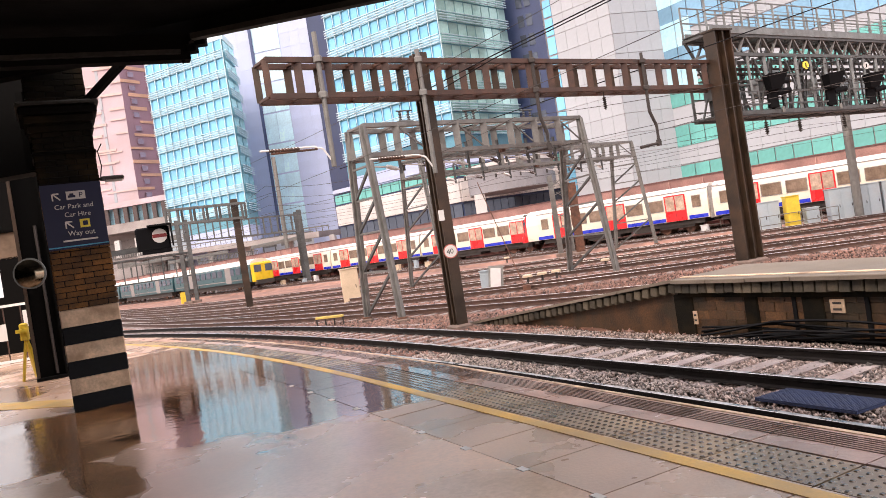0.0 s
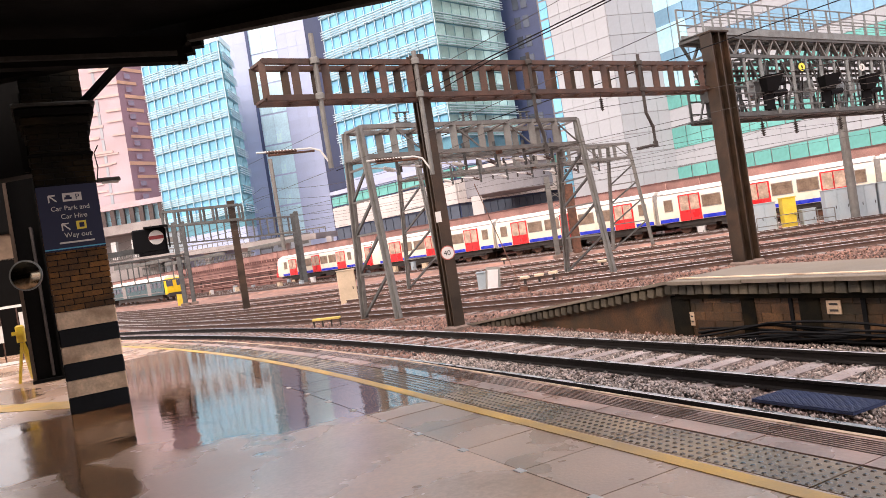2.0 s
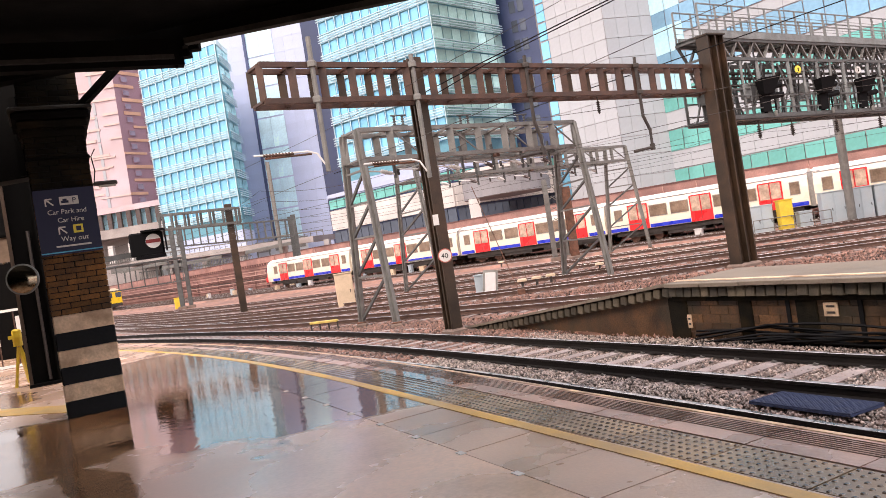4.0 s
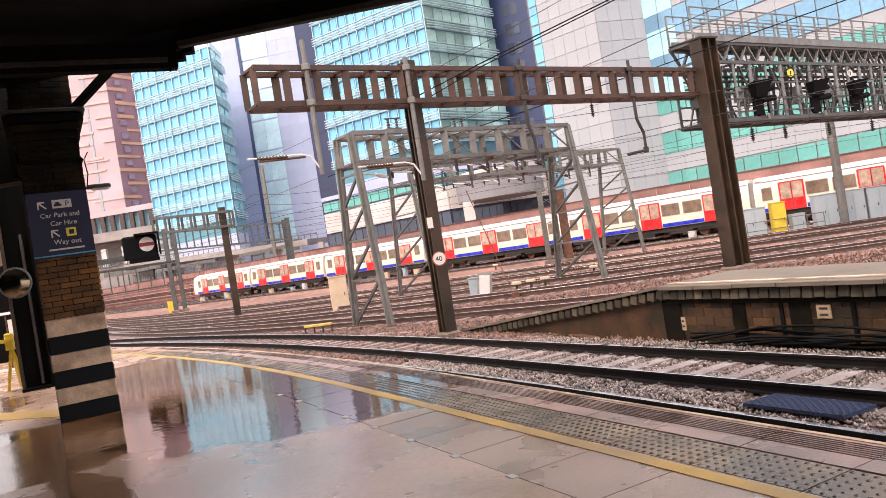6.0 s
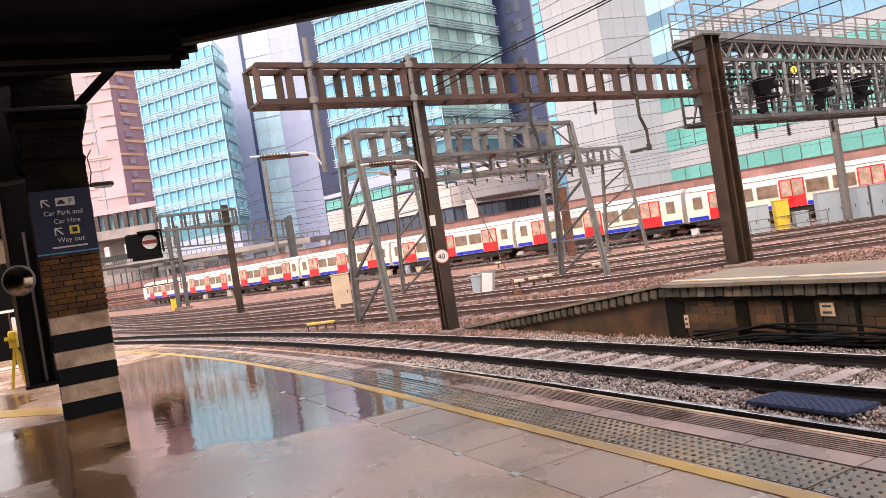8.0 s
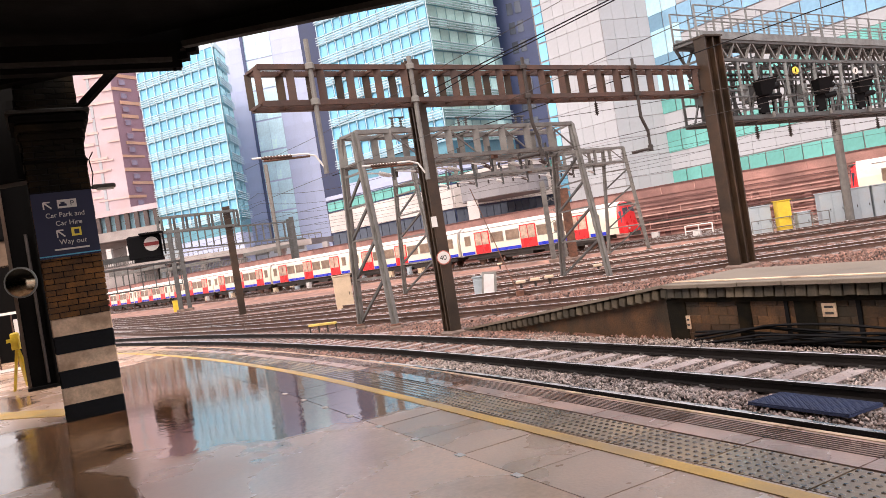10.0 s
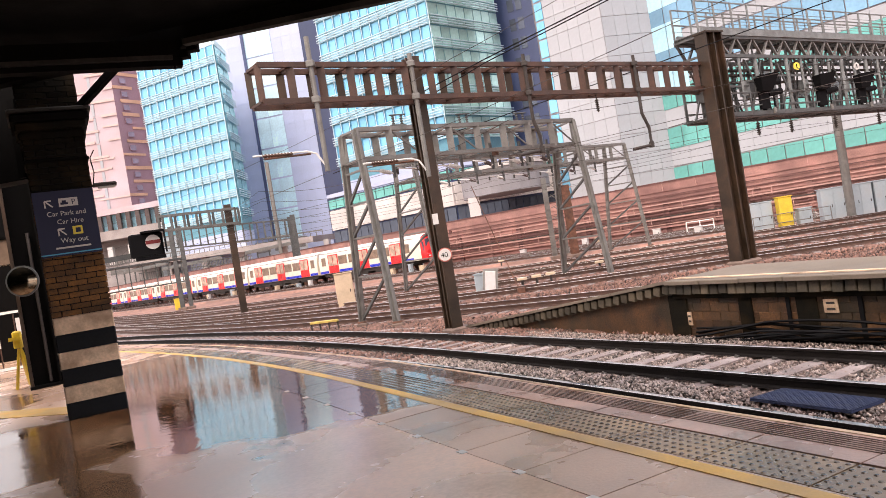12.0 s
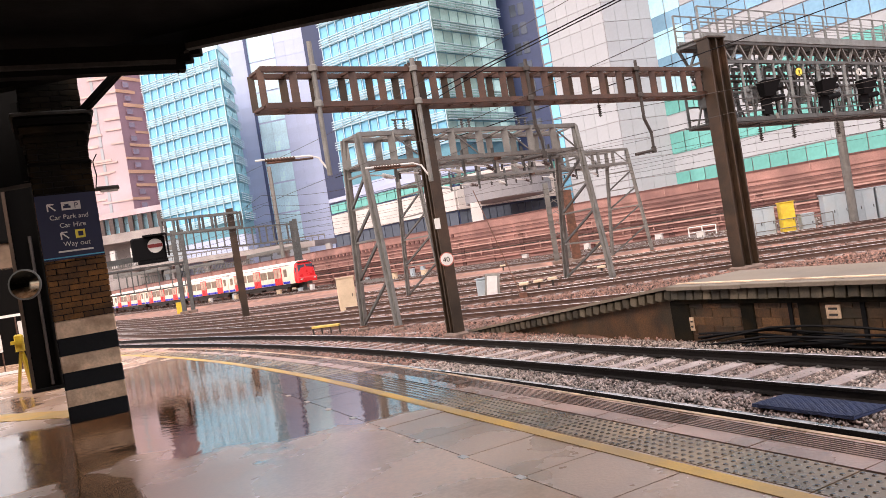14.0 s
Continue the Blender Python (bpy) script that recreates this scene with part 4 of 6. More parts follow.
# ---- far platform ----
def far_platform():
    t = thing("far_platform", Matrix.Identity(4), "island platform end with a stained brick wall and ramp", "platform", kind="structure")
    u = Vector((0.45, -0.893, 0)).normalized()
    c = Vector((4.55, 15.1, 0))
    w = Vector((-u.y, u.x, 0))
    zt = 0.9
    e, foot = c + u * 26, Vector((0.5, 22.6, 0))
    body = Geo().prism([(c.x, c.y), (e.x, e.y), (e.x + w.x * 2.1, e.y + w.y * 2.1), (c.x + w.x * 1.9, c.y + w.y * 1.9)], -0.42, zt - 0.1)
    part("wall_core", body, OLDWALL, t, "stained brick platform wall")
    part("deck", Geo().prism([(c.x - w.x * .1, c.y - w.y * .1), (e.x - w.x * .1, e.y - w.y * .1), (e.x + w.x * 2.0, e.y + w.y * 2.0), (c.x + w.x * 1.8, c.y + w.y * 1.8)], zt - 0.1, zt), PALEDECK, t, "pale worn platform deck")
    g = Geo()
    o = [c, c + w * 1.8, foot + w * 1.2, foot]
    g.v = [(p.x, p.y, -0.42) for p in o] + [(o[0].x, o[0].y, zt - 0.02), (o[1].x, o[1].y, zt - 0.02), (o[2].x, o[2].y, -0.2), (o[3].x, o[3].y, -0.2)]
    g.f = [(0, 1, 2, 3), (4, 7, 6, 5), (0, 4, 5, 1), (1, 5, 6, 2), (2, 6, 7, 3), (3, 7, 4, 0)]
    part("ramp", g, OLDWALL, t, "dark sloping platform ramp")
    slab = Geo().bevel_box((0, 0, 0), (0.905, 0.34, 0.075), 0.012).mesh("coping_stone")
    slab.materials.append(PALEDECK)
    corbel = Geo().bevel_box((0, 0, 0), (0.185, 0.18, 0.19), 0.014).mesh("corbel_brick")
    corbel.materials.append(MOSSBRICK)
    turn = math.atan2(u.y, u.x)
    for i in range(28):
        p = c + u * (0.92 * i + 0.46) - w * (0.12 + random.uniform(0, 0.02))
        o = part("coping_stone", slab, PALEDECK, t)
        o.matrix_basis = Matrix.Translation((p.x, p.y, zt - 0.04 + random.uniform(-0.006, 0.006))) @ Matrix.Rotation(turn, 4, "Z")
    for i in range(118):
        p = c + u * (0.21 * i + 0.1) - w * (0.11 + random.uniform(-0.015, 0.015))
        o = part("corbel_brick", corbel, MOSSBRICK, t)
        o.matrix_basis = Matrix.Translation((p.x, p.y, zt - 0.19 + random.uniform(-0.008, 0.008))) @ Matrix.Rotation(turn + random.uniform(-0.03, 0.03), 4, "Z") @ Matrix.Rotation(-0.12, 4, "X")
    # black strip in place of the shadow below the overhanging corbels
    part("string_course", Geo().beam(c - w * 0.05 + Vector((0, 0, zt - 0.33)), e - w * 0.05 + Vector((0, 0, zt - 0.33)), 0.12, 0.09), BLACKBRICK, t, "black course standing in for the shadow under the corbels")
    part("edge_line", Geo().beam(c + Vector((0, 0, zt + 0.006)) + w * 0.06, e + Vector((0, 0, zt + 0.006)) + w * 0.06, 0.13, 0.012), WHITEP, t, "worn white edge line")
    r = (foot - c)
    drop = 1.08 / r.length
    for i in range(10):
        a0, a1 = r * (i / 10), r * ((i + 0.97) / 10)
        part("ramp_coping", Geo().beam(c + a0 - w * 0.08 + Vector((0, 0, zt - 0.03 - drop * a0.length)), c + a1 - w * 0.08 + Vector((0, 0, zt - 0.03 - drop * a1.length)), 0.26, 0.06), PALEDECK, t)
    for i in range(33):
        p = r * ((i + 0.5) / 34)
        o = part("corbel_brick", corbel, MOSSBRICK, t)
        q = c + p - w * 0.07
        o.matrix_basis = Matrix.Translation((q.x, q.y, zt - 0.17 - drop * p.length)) @ Matrix.Rotation(math.atan2(r.y, r.x) + math.pi, 4, "Z") @ Matrix.Rotation(0.15, 4, "Y")
    ang = math.atan2(u.y, u.x)
    full = Geo().bevel_box((0, 0, 0), (0.432, 0.05, 0.163), 0.008).mesh("brick")
    full.materials.append(OLDWALL)
    for row in range(6):
        for i in range(44):
            q = c + u * (0.44 * i + (0.22 if row % 2 else 0.0) + 0.2) - w * 0.012
            o = part("brick", full, OLDWALL, t)
            o.matrix_basis = Matrix.Translation((q.x, q.y, -0.33 + row * 0.168)) @ Matrix.Rotation(ang, 4, "Z")
    for k, wide in ((0.05, 0.5), (1.7, 0.3), (2.95, 0.4), (4.6, 0.35), (6.0, 0.5), (8.5, 0.4)):
        q = c + u * k - w * 0.035
        part("pilaster", Geo().bevel_box((0, 0, 0), (wide, 0.07, 0.9), 0.02), BLACKBRICK, t, "black stained pilaster").matrix_basis = Matrix.Translation((q.x, q.y, 0.12)) @ Matrix.Rotation(ang, 4, "Z")
    for k in (2.6, 3.9, 6.4, 8.2, 11):
        q = c + u * k - w * 0.03
        part("drain_pipe", Geo().box((q.x, q.y, 0.2), (0.07, 0.07, 1.0), ang), CABLE, t, "black stain-streaked drain pipe")
    for k, z, sx, sz in ((3.4, 0.37, 0.25, 0.22), (0.33, 0.12, 0.1, 0.26)):
        q = c + u * k - w * 0.06
        s = thing("notice", pose(q.x, q.y, z, 0, 0, math.degrees(ang)), "small weathered white notice on the platform wall", "notice", "notices on the platform wall")
        part("plate", Geo().box((0, 0, 0), (sx, 0.02, sz)), WHITEP, s)
        for j in range(2):
            part("writing", Geo().box((0, -0.013, 0.05 - j * 0.1), (sx * 0.6, 0.006, 0.035)), UNDER, s)
    random.seed(11)
    for k in range(14):
        pts, ph = [], random.uniform(0, 6)
        for j in range(30):
            q = c + u * (0.6 + j * 0.42) - w * (0.16 + 0.03 * k % 0.3)
            pts.append((q.x, q.y, -0.24 + 0.026 * k + 0.12 * math.sin(j * 0.45 + ph) * (0.3 + 0.7 * (k % 3) / 2) + min(0.0, (j - 4) * 0.05)))
        solo("cable", Geo().tube(pts, 0.022, 5), CABLE, "black cable slung along the platform wall", "cable", "cables along the platform wall")


# ---- smaller line equipment ----
def gantry_fittings():
    """Cantilever arms with insulators hung from the two lattice gantries."""
    random.seed(41)
    for (x0, y0), (x1, y1), z, count in (((-1.6, 27.6), (6.2, 33.6), 5.55, 6), ((0.6, 41.4), (12.2, 51.2), 5.9, 7)):
        for i in range(count):
            f = (i + 0.4) / count
            x, y = x0 + (x1 - x0) * f, y0 + (y1 - y0) * f
            t = thing("cantilever_arm", pose(x, y, z, 0, 0, 38 + random.uniform(-12, 12)), "grey overhead line arm with insulators under the gantry", "cantilever arm", "line arms under the gantries")
            part("hanger", Geo().beam((0, 0, 0.5), (0, 0, -0.55), 0.09, 0.09), GALVDARK, t)
            part("arm_tube", Geo().tube([(0, 0, -0.4), (-0.5, -0.1, -0.28), (-1.5, -0.2, -0.22)], 0.03, 6), CHROME, t, "pale arm tube")
            part("stay_tube", Geo().tube([(0, 0, 0.05), (-1.3, -0.2, -0.16)], 0.02, 5), GALVMID, t)
            part("insulator", Geo().lathe((-0.15, 0, -0.36), (-0.62, -0.1, -0.27), [0.03, 0.085] * 6), UNDERBROWN if i % 2 else SIGNWHITE, t, "ribbed insulator")
            part("dropper_clip", Geo().bevel_box((-1.5, -0.2, -0.34), (0.08, 0.08, 0.22), 0.01), UNDER, t)
            if i % 2:
                part("terminal_box", Geo().bevel_box((0.12, -0.1, 0.1), (0.28, 0.2, 0.24), 0.03), RUST if i == 3 else GALVDARK, t, "weathered terminal box")
    for f in (0.2, 0.5, 0.8):
        x, y = -2.4 + 8.6 * f, 27.2 + 7.4 * f
        solo("switch_gear", Geo().bevel_box((0, 0, 0.1), (0.7, 0.25, 0.12), 0.03).lathe((-0.2, 0, 0.15), (-0.2, 0, 0.5), [0.03, 0.07] * 4).lathe((0.2, 0, 0.15), (0.2, 0, 0.5), [0.03, 0.07] * 4).tube([(-0.35, 0, 0.52), (0.4, 0, 0.55)], 0.03, 6), GALVDARK, "dark line switch on top of the gantry", "line switch", "line switches on the gantry", m=pose(x, y, 6.85, 0, 0, 40))


def back_of_yard():
    """Grey steel staging, roofs and fences on the ground behind the yard's far left."""
    random.seed(53)
    for az, y, w, h, label in ((-0.375, 168, 9, 7.0, "grey profiled roof on thin posts behind the yard"), (-0.315, 160, 12, 6.2, "low grey profiled roof on thin posts behind the yard"), (-0.215, 150, 9, 6.4, "dark grey profiled roof on thin posts behind the yard")):
        q = at_az(az, y)
        t = thing("canopy_roof", pose(q.x, q.y, 0, 0, 0, 8), label, "roof shelter", "roof shelters behind the yard")
        part("roof_sheet", Geo().beam((-w / 2, -1.5, h + 0.4), (w / 2, -1.5, h + 0.9), 4.0, 0.25), GALVMID, t)
        part("fascia", Geo().beam((-w / 2, -3.5, h + 0.1), (w / 2, -3.5, h + 0.6), 0.15, 0.5), GALV, t)
        for k in range(5):
            part("post", Geo().beam((-w / 2 + k * w / 4, -3.2, -0.4), (-w / 2 + k * w / 4, -3.2, h + 0.3), 0.25, 0.25), GALVDARK, t)
    for row, (az0, az1, y, z0, z1, n) in enumerate(((-0.45, -0.33, 180, 4.0, 7.2, 46), (-0.44, -0.35, 184, 8.0, 11.5, 30), (-0.32, -0.24, 150, 4.6, 6.6, 40))):
        p, q = at_az(az0, y), at_az(az1, y - 6)
        t = thing("steel_staging", Matrix.Identity(4), "grey steel staging with railings behind the yard", "staging", "steel staging behind the yard")
        for z in (z0, (z0 + z1) / 2, z1):
            part("rail", Geo().beam(p + Vector((0, 0, z)), q + Vector((0, 0, z - 0.8)), 0.16, 0.16), GALV if row % 2 else GALVDARK, t)
        bars = Geo()
        for k in range(n + 1):
            c = p.lerp(q, k / n)
            bars.box((c.x, c.y, (z0 + z1) / 2 - 0.8 * k / n), (0.09, 0.09, z1 - z0))
        part("bar_infill", bars, GALVDARK if row % 2 else GALVMID, t, "close upright bar infill", "stuff")
        for k in range(7):
            c = p.lerp(q, k / 6)
            part("post", Geo().box((c.x, c.y, z0 / 2 - 0.2), (0.3, 0.3, z0 + 0.4)), GALVDARK, t)
            if k < 6:
                e = p.lerp(q, (k + 1) / 6)
                part("brace", Geo().beam(c + Vector((0, 0, 0.5)), e + Vector((0, 0, z0 - 0.6)), 0.14, 0.14), GALVDARK, t)



BOOM_A, BOOM_B = Vector((-3.75, 18.75, 0)), Vector((10.9, 28.55, 0))


def drop_tubes():
    """Pale drop tubes on the portal boom, with registration arms."""
    d = (BOOM_B - BOOM_A).normalized()
    side = Vector((d.y, -d.x, 0)) * 0.42
    for u, zt, zb, mat, r, label in ((0.078, 8.0, 4.6, GALV, 0.065, "pale galvanised drop tube on the portal boom"), (0.248, 7.6, 4.2, GALV, 0.065, "pale galvanised drop tube beside the mast")):
        p = BOOM_A.lerp(BOOM_B, u) + side
        t = thing("drop_tube", pose(p.x, p.y, 0), label, "drop tube", "drop tubes on the portal")
        part("tube", Geo().tube([(0, 0, zt), (0, 0, zb)], r, 10), mat, t)
        for z in (7.32, 6.42):
            part("clamp", Geo().bevel_box((0, 0, z), (0.22, 0.22, 0.16), 0.03), GALV, t)
        back = Vector((-d.x, -d.y, 0)) * 1.9 + Vector((-0.1, 0.5, 0))
        z = zb + 0.55
        part("registration_arm", Geo().tube([(0, 0, z - 0.45), (back.x * 0.12, back.y * 0.12, z - 0.08), (back.x * 0.25, back.y * 0.25, z), (back.x, back.y, z + 0.02)], 0.026, 6), CHROME, t, "pale registration arm")
        part("steady_arm", Geo().tube([(back.x * 0.2, back.y * 0.2, z - 0.07), (back.x * 0.85, back.y * 0.85, z - 0.07)], 0.03, 6), RUST, t, "rusty steady arm")
        g = Geo().lathe((back.x * 0.45, back.y * 0.45, z - 0.02), (back.x * 0.87, back.y * 0.87, z), [0.03, 0.055] * 10)
        part("insulator", g, BROWN, t, "brown ribbed insulator")
    for u, zb, bow in ((0.48, 4.65, 0.14), (0.76, 4.5, 0.2)):
        p = BOOM_A.lerp(BOOM_B, u) + side
        t = thing("drop_tube", pose(p.x, p.y, 0), "dark bent drop tube under the portal boom", "drop tube", "drop tubes on the portal")
        part("tube", Geo().tube([(0, 0, 7.6), (0, 0, 5.6), (bow, bow * 0.6, 5.1), (bow, bow * 0.6, zb)], 0.055, 8), UNDER, t)
        for z in (7.32, 6.42):
            part("clamp", Geo().bevel_box((0, 0, z), (0.2, 0.2, 0.14), 0.03), UNDER, t)
        part("foot_insulator", Geo().tube([(bow, bow * 0.6, zb), (bow - 0.75, bow * 0.6 - 0.4, zb - 0.08)], 0.05, 8), UNDER, t)
        part("end_cap", Geo().disc((bow, bow * 0.6, zb - 0.08), (0, 0, 1), 0.09, 0.2, 10), UNDER, t)
    p = BOOM_A.lerp(BOOM_B, 0.668)
    t = thing("insulator", pose(p.x, p.y, 6.35), "dark ribbed insulator hanging from the boom", "insulator")
    part("ribbed_body", Geo().lathe((0, 0, -0.12), (0, 0, -0.5), [0.025, 0.07] * 6), UNDER, t)
    part("rod", Geo().tube([(0, 0, 0.05), (0, 0, -0.55)], 0.02, 6), UNDER, t)


def wires():
    """Overhead wires along the yard tracks, and the heavy black feeder."""
    def run(points, r, mat, label, sag=0.0):
        pts = []
        for a, b in zip(points, points[1:]):
            a, b = Vector(a), Vector(b)
            for j in range(12):
                u = j / 12
                q = a.lerp(b, u)
                q.z -= sag * 4 * u * (1 - u)
                pts.append(tuple(q))
        pts.append(points[-1])
        solo("overhead_wire", Geo().tube(pts, r, 4), mat, label, "overhead wire", "overhead wires")
    run([(0.04, 22.3, 6.7), (2.06, 20.5, 7.03), (4.88, 17.5, 7.33), (9.5, 12.5, 7.85)], 0.017, CABLE, "heavy black feeder cable over the portal")
    run([(0.1, 22.4, 6.5), (2.1, 20.6, 6.97), (4.9, 17.6, 7.29), (9.5, 12.6, 7.8)], 0.015, CABLE, "heavy black feeder cable over the portal")
    run([(-4, 34, 6.2), (8.72, 27.3, 7.44), (14.31, 24.5, 8.13), (26, 18.6, 9.6)], 0.018, CABLE, "black feeder cable past the tall post")
    yard = ([(20, 12), (3.0, 25.2), (-7.5, 34.5), (-17, 46), (-40, 88)], [(40, 22), (13.2, 28.9), (2.6, 32.2), (-8.5, 39.5), (-31, 67), (-45, 92)],
            [(42, 27), (15.4, 33.9), (3.1, 38.2), (-9.8, 45.4), (-35, 76), (-50, 101)], [(44, 33), (17.6, 39.8), (3.8, 44.9), (-11.2, 53.0), (-39, 86), (-55, 112)],
            [(46, 38), (20.2, 45.6), (4.6, 51.8), (-12.8, 61.0), (-44, 97), (-60, 122)])
    for line in yard:
        run([(x, y, 4.75) for x, y in line], 0.008, UNDER, "thin contact wire over a yard track")
        run([(x, y, 6.0) for x, y in line], 0.008, UNDER, "thin catenary wire over a yard track", 0.7)
    run([(*bend(s, 8.4, 8, 135), 4.9) for s in (2, 14, 26, 44, 70)], 0.006, UNDER, "thin contact wire over the near track")
    run([(*bend(s, 8.4, 8, 135), 6.2) for s in (2, 14, 26, 44, 70)], 0.006, UNDER, "thin catenary wire over the near track", 0.1)


def mast_simple(x, y, h, w, mat, label, rz=0):
    t = thing("mast", pose(x, y, -0.3, 0, 0, rz), label, "mast", "slim masts of the yard")
    part("mast_web", Geo().box((0, 0, h / 2), (w, 0.04, h)), mat, t)
    for s in (-0.5, 0.5):
        part("mast_flange", Geo().box((0, s * w, h / 2), (w, 0.04, h)), mat, t)
    part("foot", Geo().bevel_box((0, 0, 0.15), (w * 2, w * 2, 0.3), 0.05), BALLASTFOOT, t, "stained concrete foot")
    return t


def bar_truss(p, q, depth, n, label, mat, deep=0.5):
    """A level boom with close upright bars."""
    t = thing("truss_boom", Matrix.Identity(4), label, "overhead line boom", "booms of the yard")
    p, q = Vector(p), Vector(q)
    d = (q - p).normalized()
    side = Vector((d.y, -d.x, 0)) * deep / 2
    down = Vector((0, 0, -depth))
    for s in (-1, 1):
        for dz in (Vector(), down):
            part("chord", Geo().beam(p + side * s + dz, q + side * s + dz, 0.15, 0.15), mat, t)
        for i in range(n + 1):
            c = p.lerp(q, i / n) + side * s
            part("batten", Geo().beam(c, c + down, 0.14, 0.10), mat, t)


def far_gantries():
    mast_simple(-13.05, 49.9, 7.4, 0.42, DARKSTEEL, "brown steel mast of a boom over the yard", 20)
    bar_truss((-17.7, 50.6, 7.1), (-12.4, 49.6, 6.75), 0.95, 6, "grey box boom on the brown mast", GALVDARK)
    mast_simple(-16.9, 94.0, 9.1, 0.5, GALVDARK, "grey steel mast of the barred boom", 20)
    mast_simple(-17.6, 95.5, 9.0, 0.45, GALVDARK, "grey steel mast of the barred boom", 20)
    bar_truss((-31.5, 87.0, 8.9), (-16.6, 91.5, 8.1), 2.0, 19, "grey boom with close upright bars", GALVDARK)
    mast_simple(-28.7, 84.5, 9.3, 0.45, GALVDARK, "grey twin mast of the barred boom", 10)
    mast_simple(-27.9, 85.0, 9.3, 0.4, GALVDARK, "grey twin mast of the barred boom", 10)
    t = mast_simple(24.9, 45.6, 7.2, 0.3, GALVDARK, "tall grey tubular mast beside the cabinets")
    part("pipe", Geo().tube([(0, -0.1, 0), (0, -0.1, 7.2)], 0.24, 10), GALV, t)
    for x, y, h, w, mat, lab in ((10.0, 56.0, 5.4, 0.55, RUST, "rusty brown steel mast behind the gantry"), (8.9, 58.5, 6.3, 0.35, GALV, "pale lattice mast behind the gantry"), (9.9, 59.0, 6.3, 0.35, GALV, "pale lattice mast behind the gantry")):
        m = mast_simple(x, y, h, w, mat, lab)
        if mat is GALV:
            for k in range(7):
                part("lacing", Geo().beam((-0.2, -0.2, 0.4 + k * 0.85), (0.8 if x < 9.5 else -0.6, -0.2, 0.75 + k * 0.85), 0.05, 0.05), GALV, m)
    # tower mast and wires behind the left boom
    mast_simple(-27.6, 137.0, 22.0, 0.6, GALV, "tall pale steel mast behind the retaining wall")


def banner_signal():
    t = thing("banner_signal", pose(-11.2, 30.0, 3.72, 0, 0, 18), "black boxed banner signal showing a red bar on white", "railway signal")
    part("casing", Geo().bevel_box((0, 0.25, 0.45), (1.25, 0.7, 0.9), 0.06), SIGNALBLACK, t)
    part("hood", Geo().box((0.28, -0.25, 0.92), (0.85, 0.5, 0.06)).box((0.72, -0.25, 0.5), (0.06, 0.5, 0.86)), SIGNALBLACK, t)
    part("disc", Geo().disc((0.26, -0.105, 0.52), (0, -1, 0), 0.28, 0.02, 28), SIGNWHITE, t, "white disc")
    part("bar", Geo().box((0.26, -0.135, 0.52), (0.54, 0.02, 0.14)), BANNERRED, t, "dark red bar")
    part("tray", Geo().box((0.1, 0.2, -0.08), (1.1, 0.6, 0.12)), SIGNALBLACK, t)
    part("bracket_arm", Geo().beam((-0.6, 0.25, 0.1), (-2.4, 0.3, 0.05), 0.14, 0.2), GALVDARK, t)
    part("stage_floor", Geo().box((-0.5, 0.5, -0.28), (3.4, 1.2, 0.06)), GALVDARK, t, "steel service stage")
    for k in range(8):
        part("stage_post", Geo().beam((-2.2 + k * 0.48, -0.1, -0.28), (-2.2 + k * 0.48, -0.1, -1.2), 0.04, 0.04), GALVDARK, t)
    part("stage_rail", Geo().beam((-2.2, -0.1, -1.2), (1.2, -0.1, -1.2), 0.05, 0.05), GALVDARK, t)
    part("post", Geo().beam((-2.4, 0.3, -4.0), (-2.4, 0.3, 1.0), 0.25, 0.25), GALVDARK, t)


def cabinet(x, y, rz, sx, sy, sz, mat, label, group="trackside cabinets", name="equipment_cabinet"):
    t = thing(name, pose(x, y, -0.35, 0, 0, rz), label, "cabinet", group)
    part("body", Geo().bevel_box((0, 0, sz / 2), (sx, sy, sz), 0.03), mat, t)
    n = max(1, round(sx / 0.8))
    for i in range(n):
        w = sx / n
        door = part("door", Geo().bevel_box((-sx / 2 + w * (i + 0.5), -sy / 2 - 0.012, sz * 0.5), (w - 0.06, 0.03, sz - 0.16), 0.01), mat, t)
        part("handle", Geo().box((-sx / 2 + w * (i + 0.8), -sy / 2 - 0.04, sz * 0.5), (0.04, 0.03, 0.18)), UNDER, door, "dark handle")
    part("roof", Geo().box((0, 0, sz + 0.02), (sx + 0.08, sy + 0.08, 0.05)), mat, t)
    return t


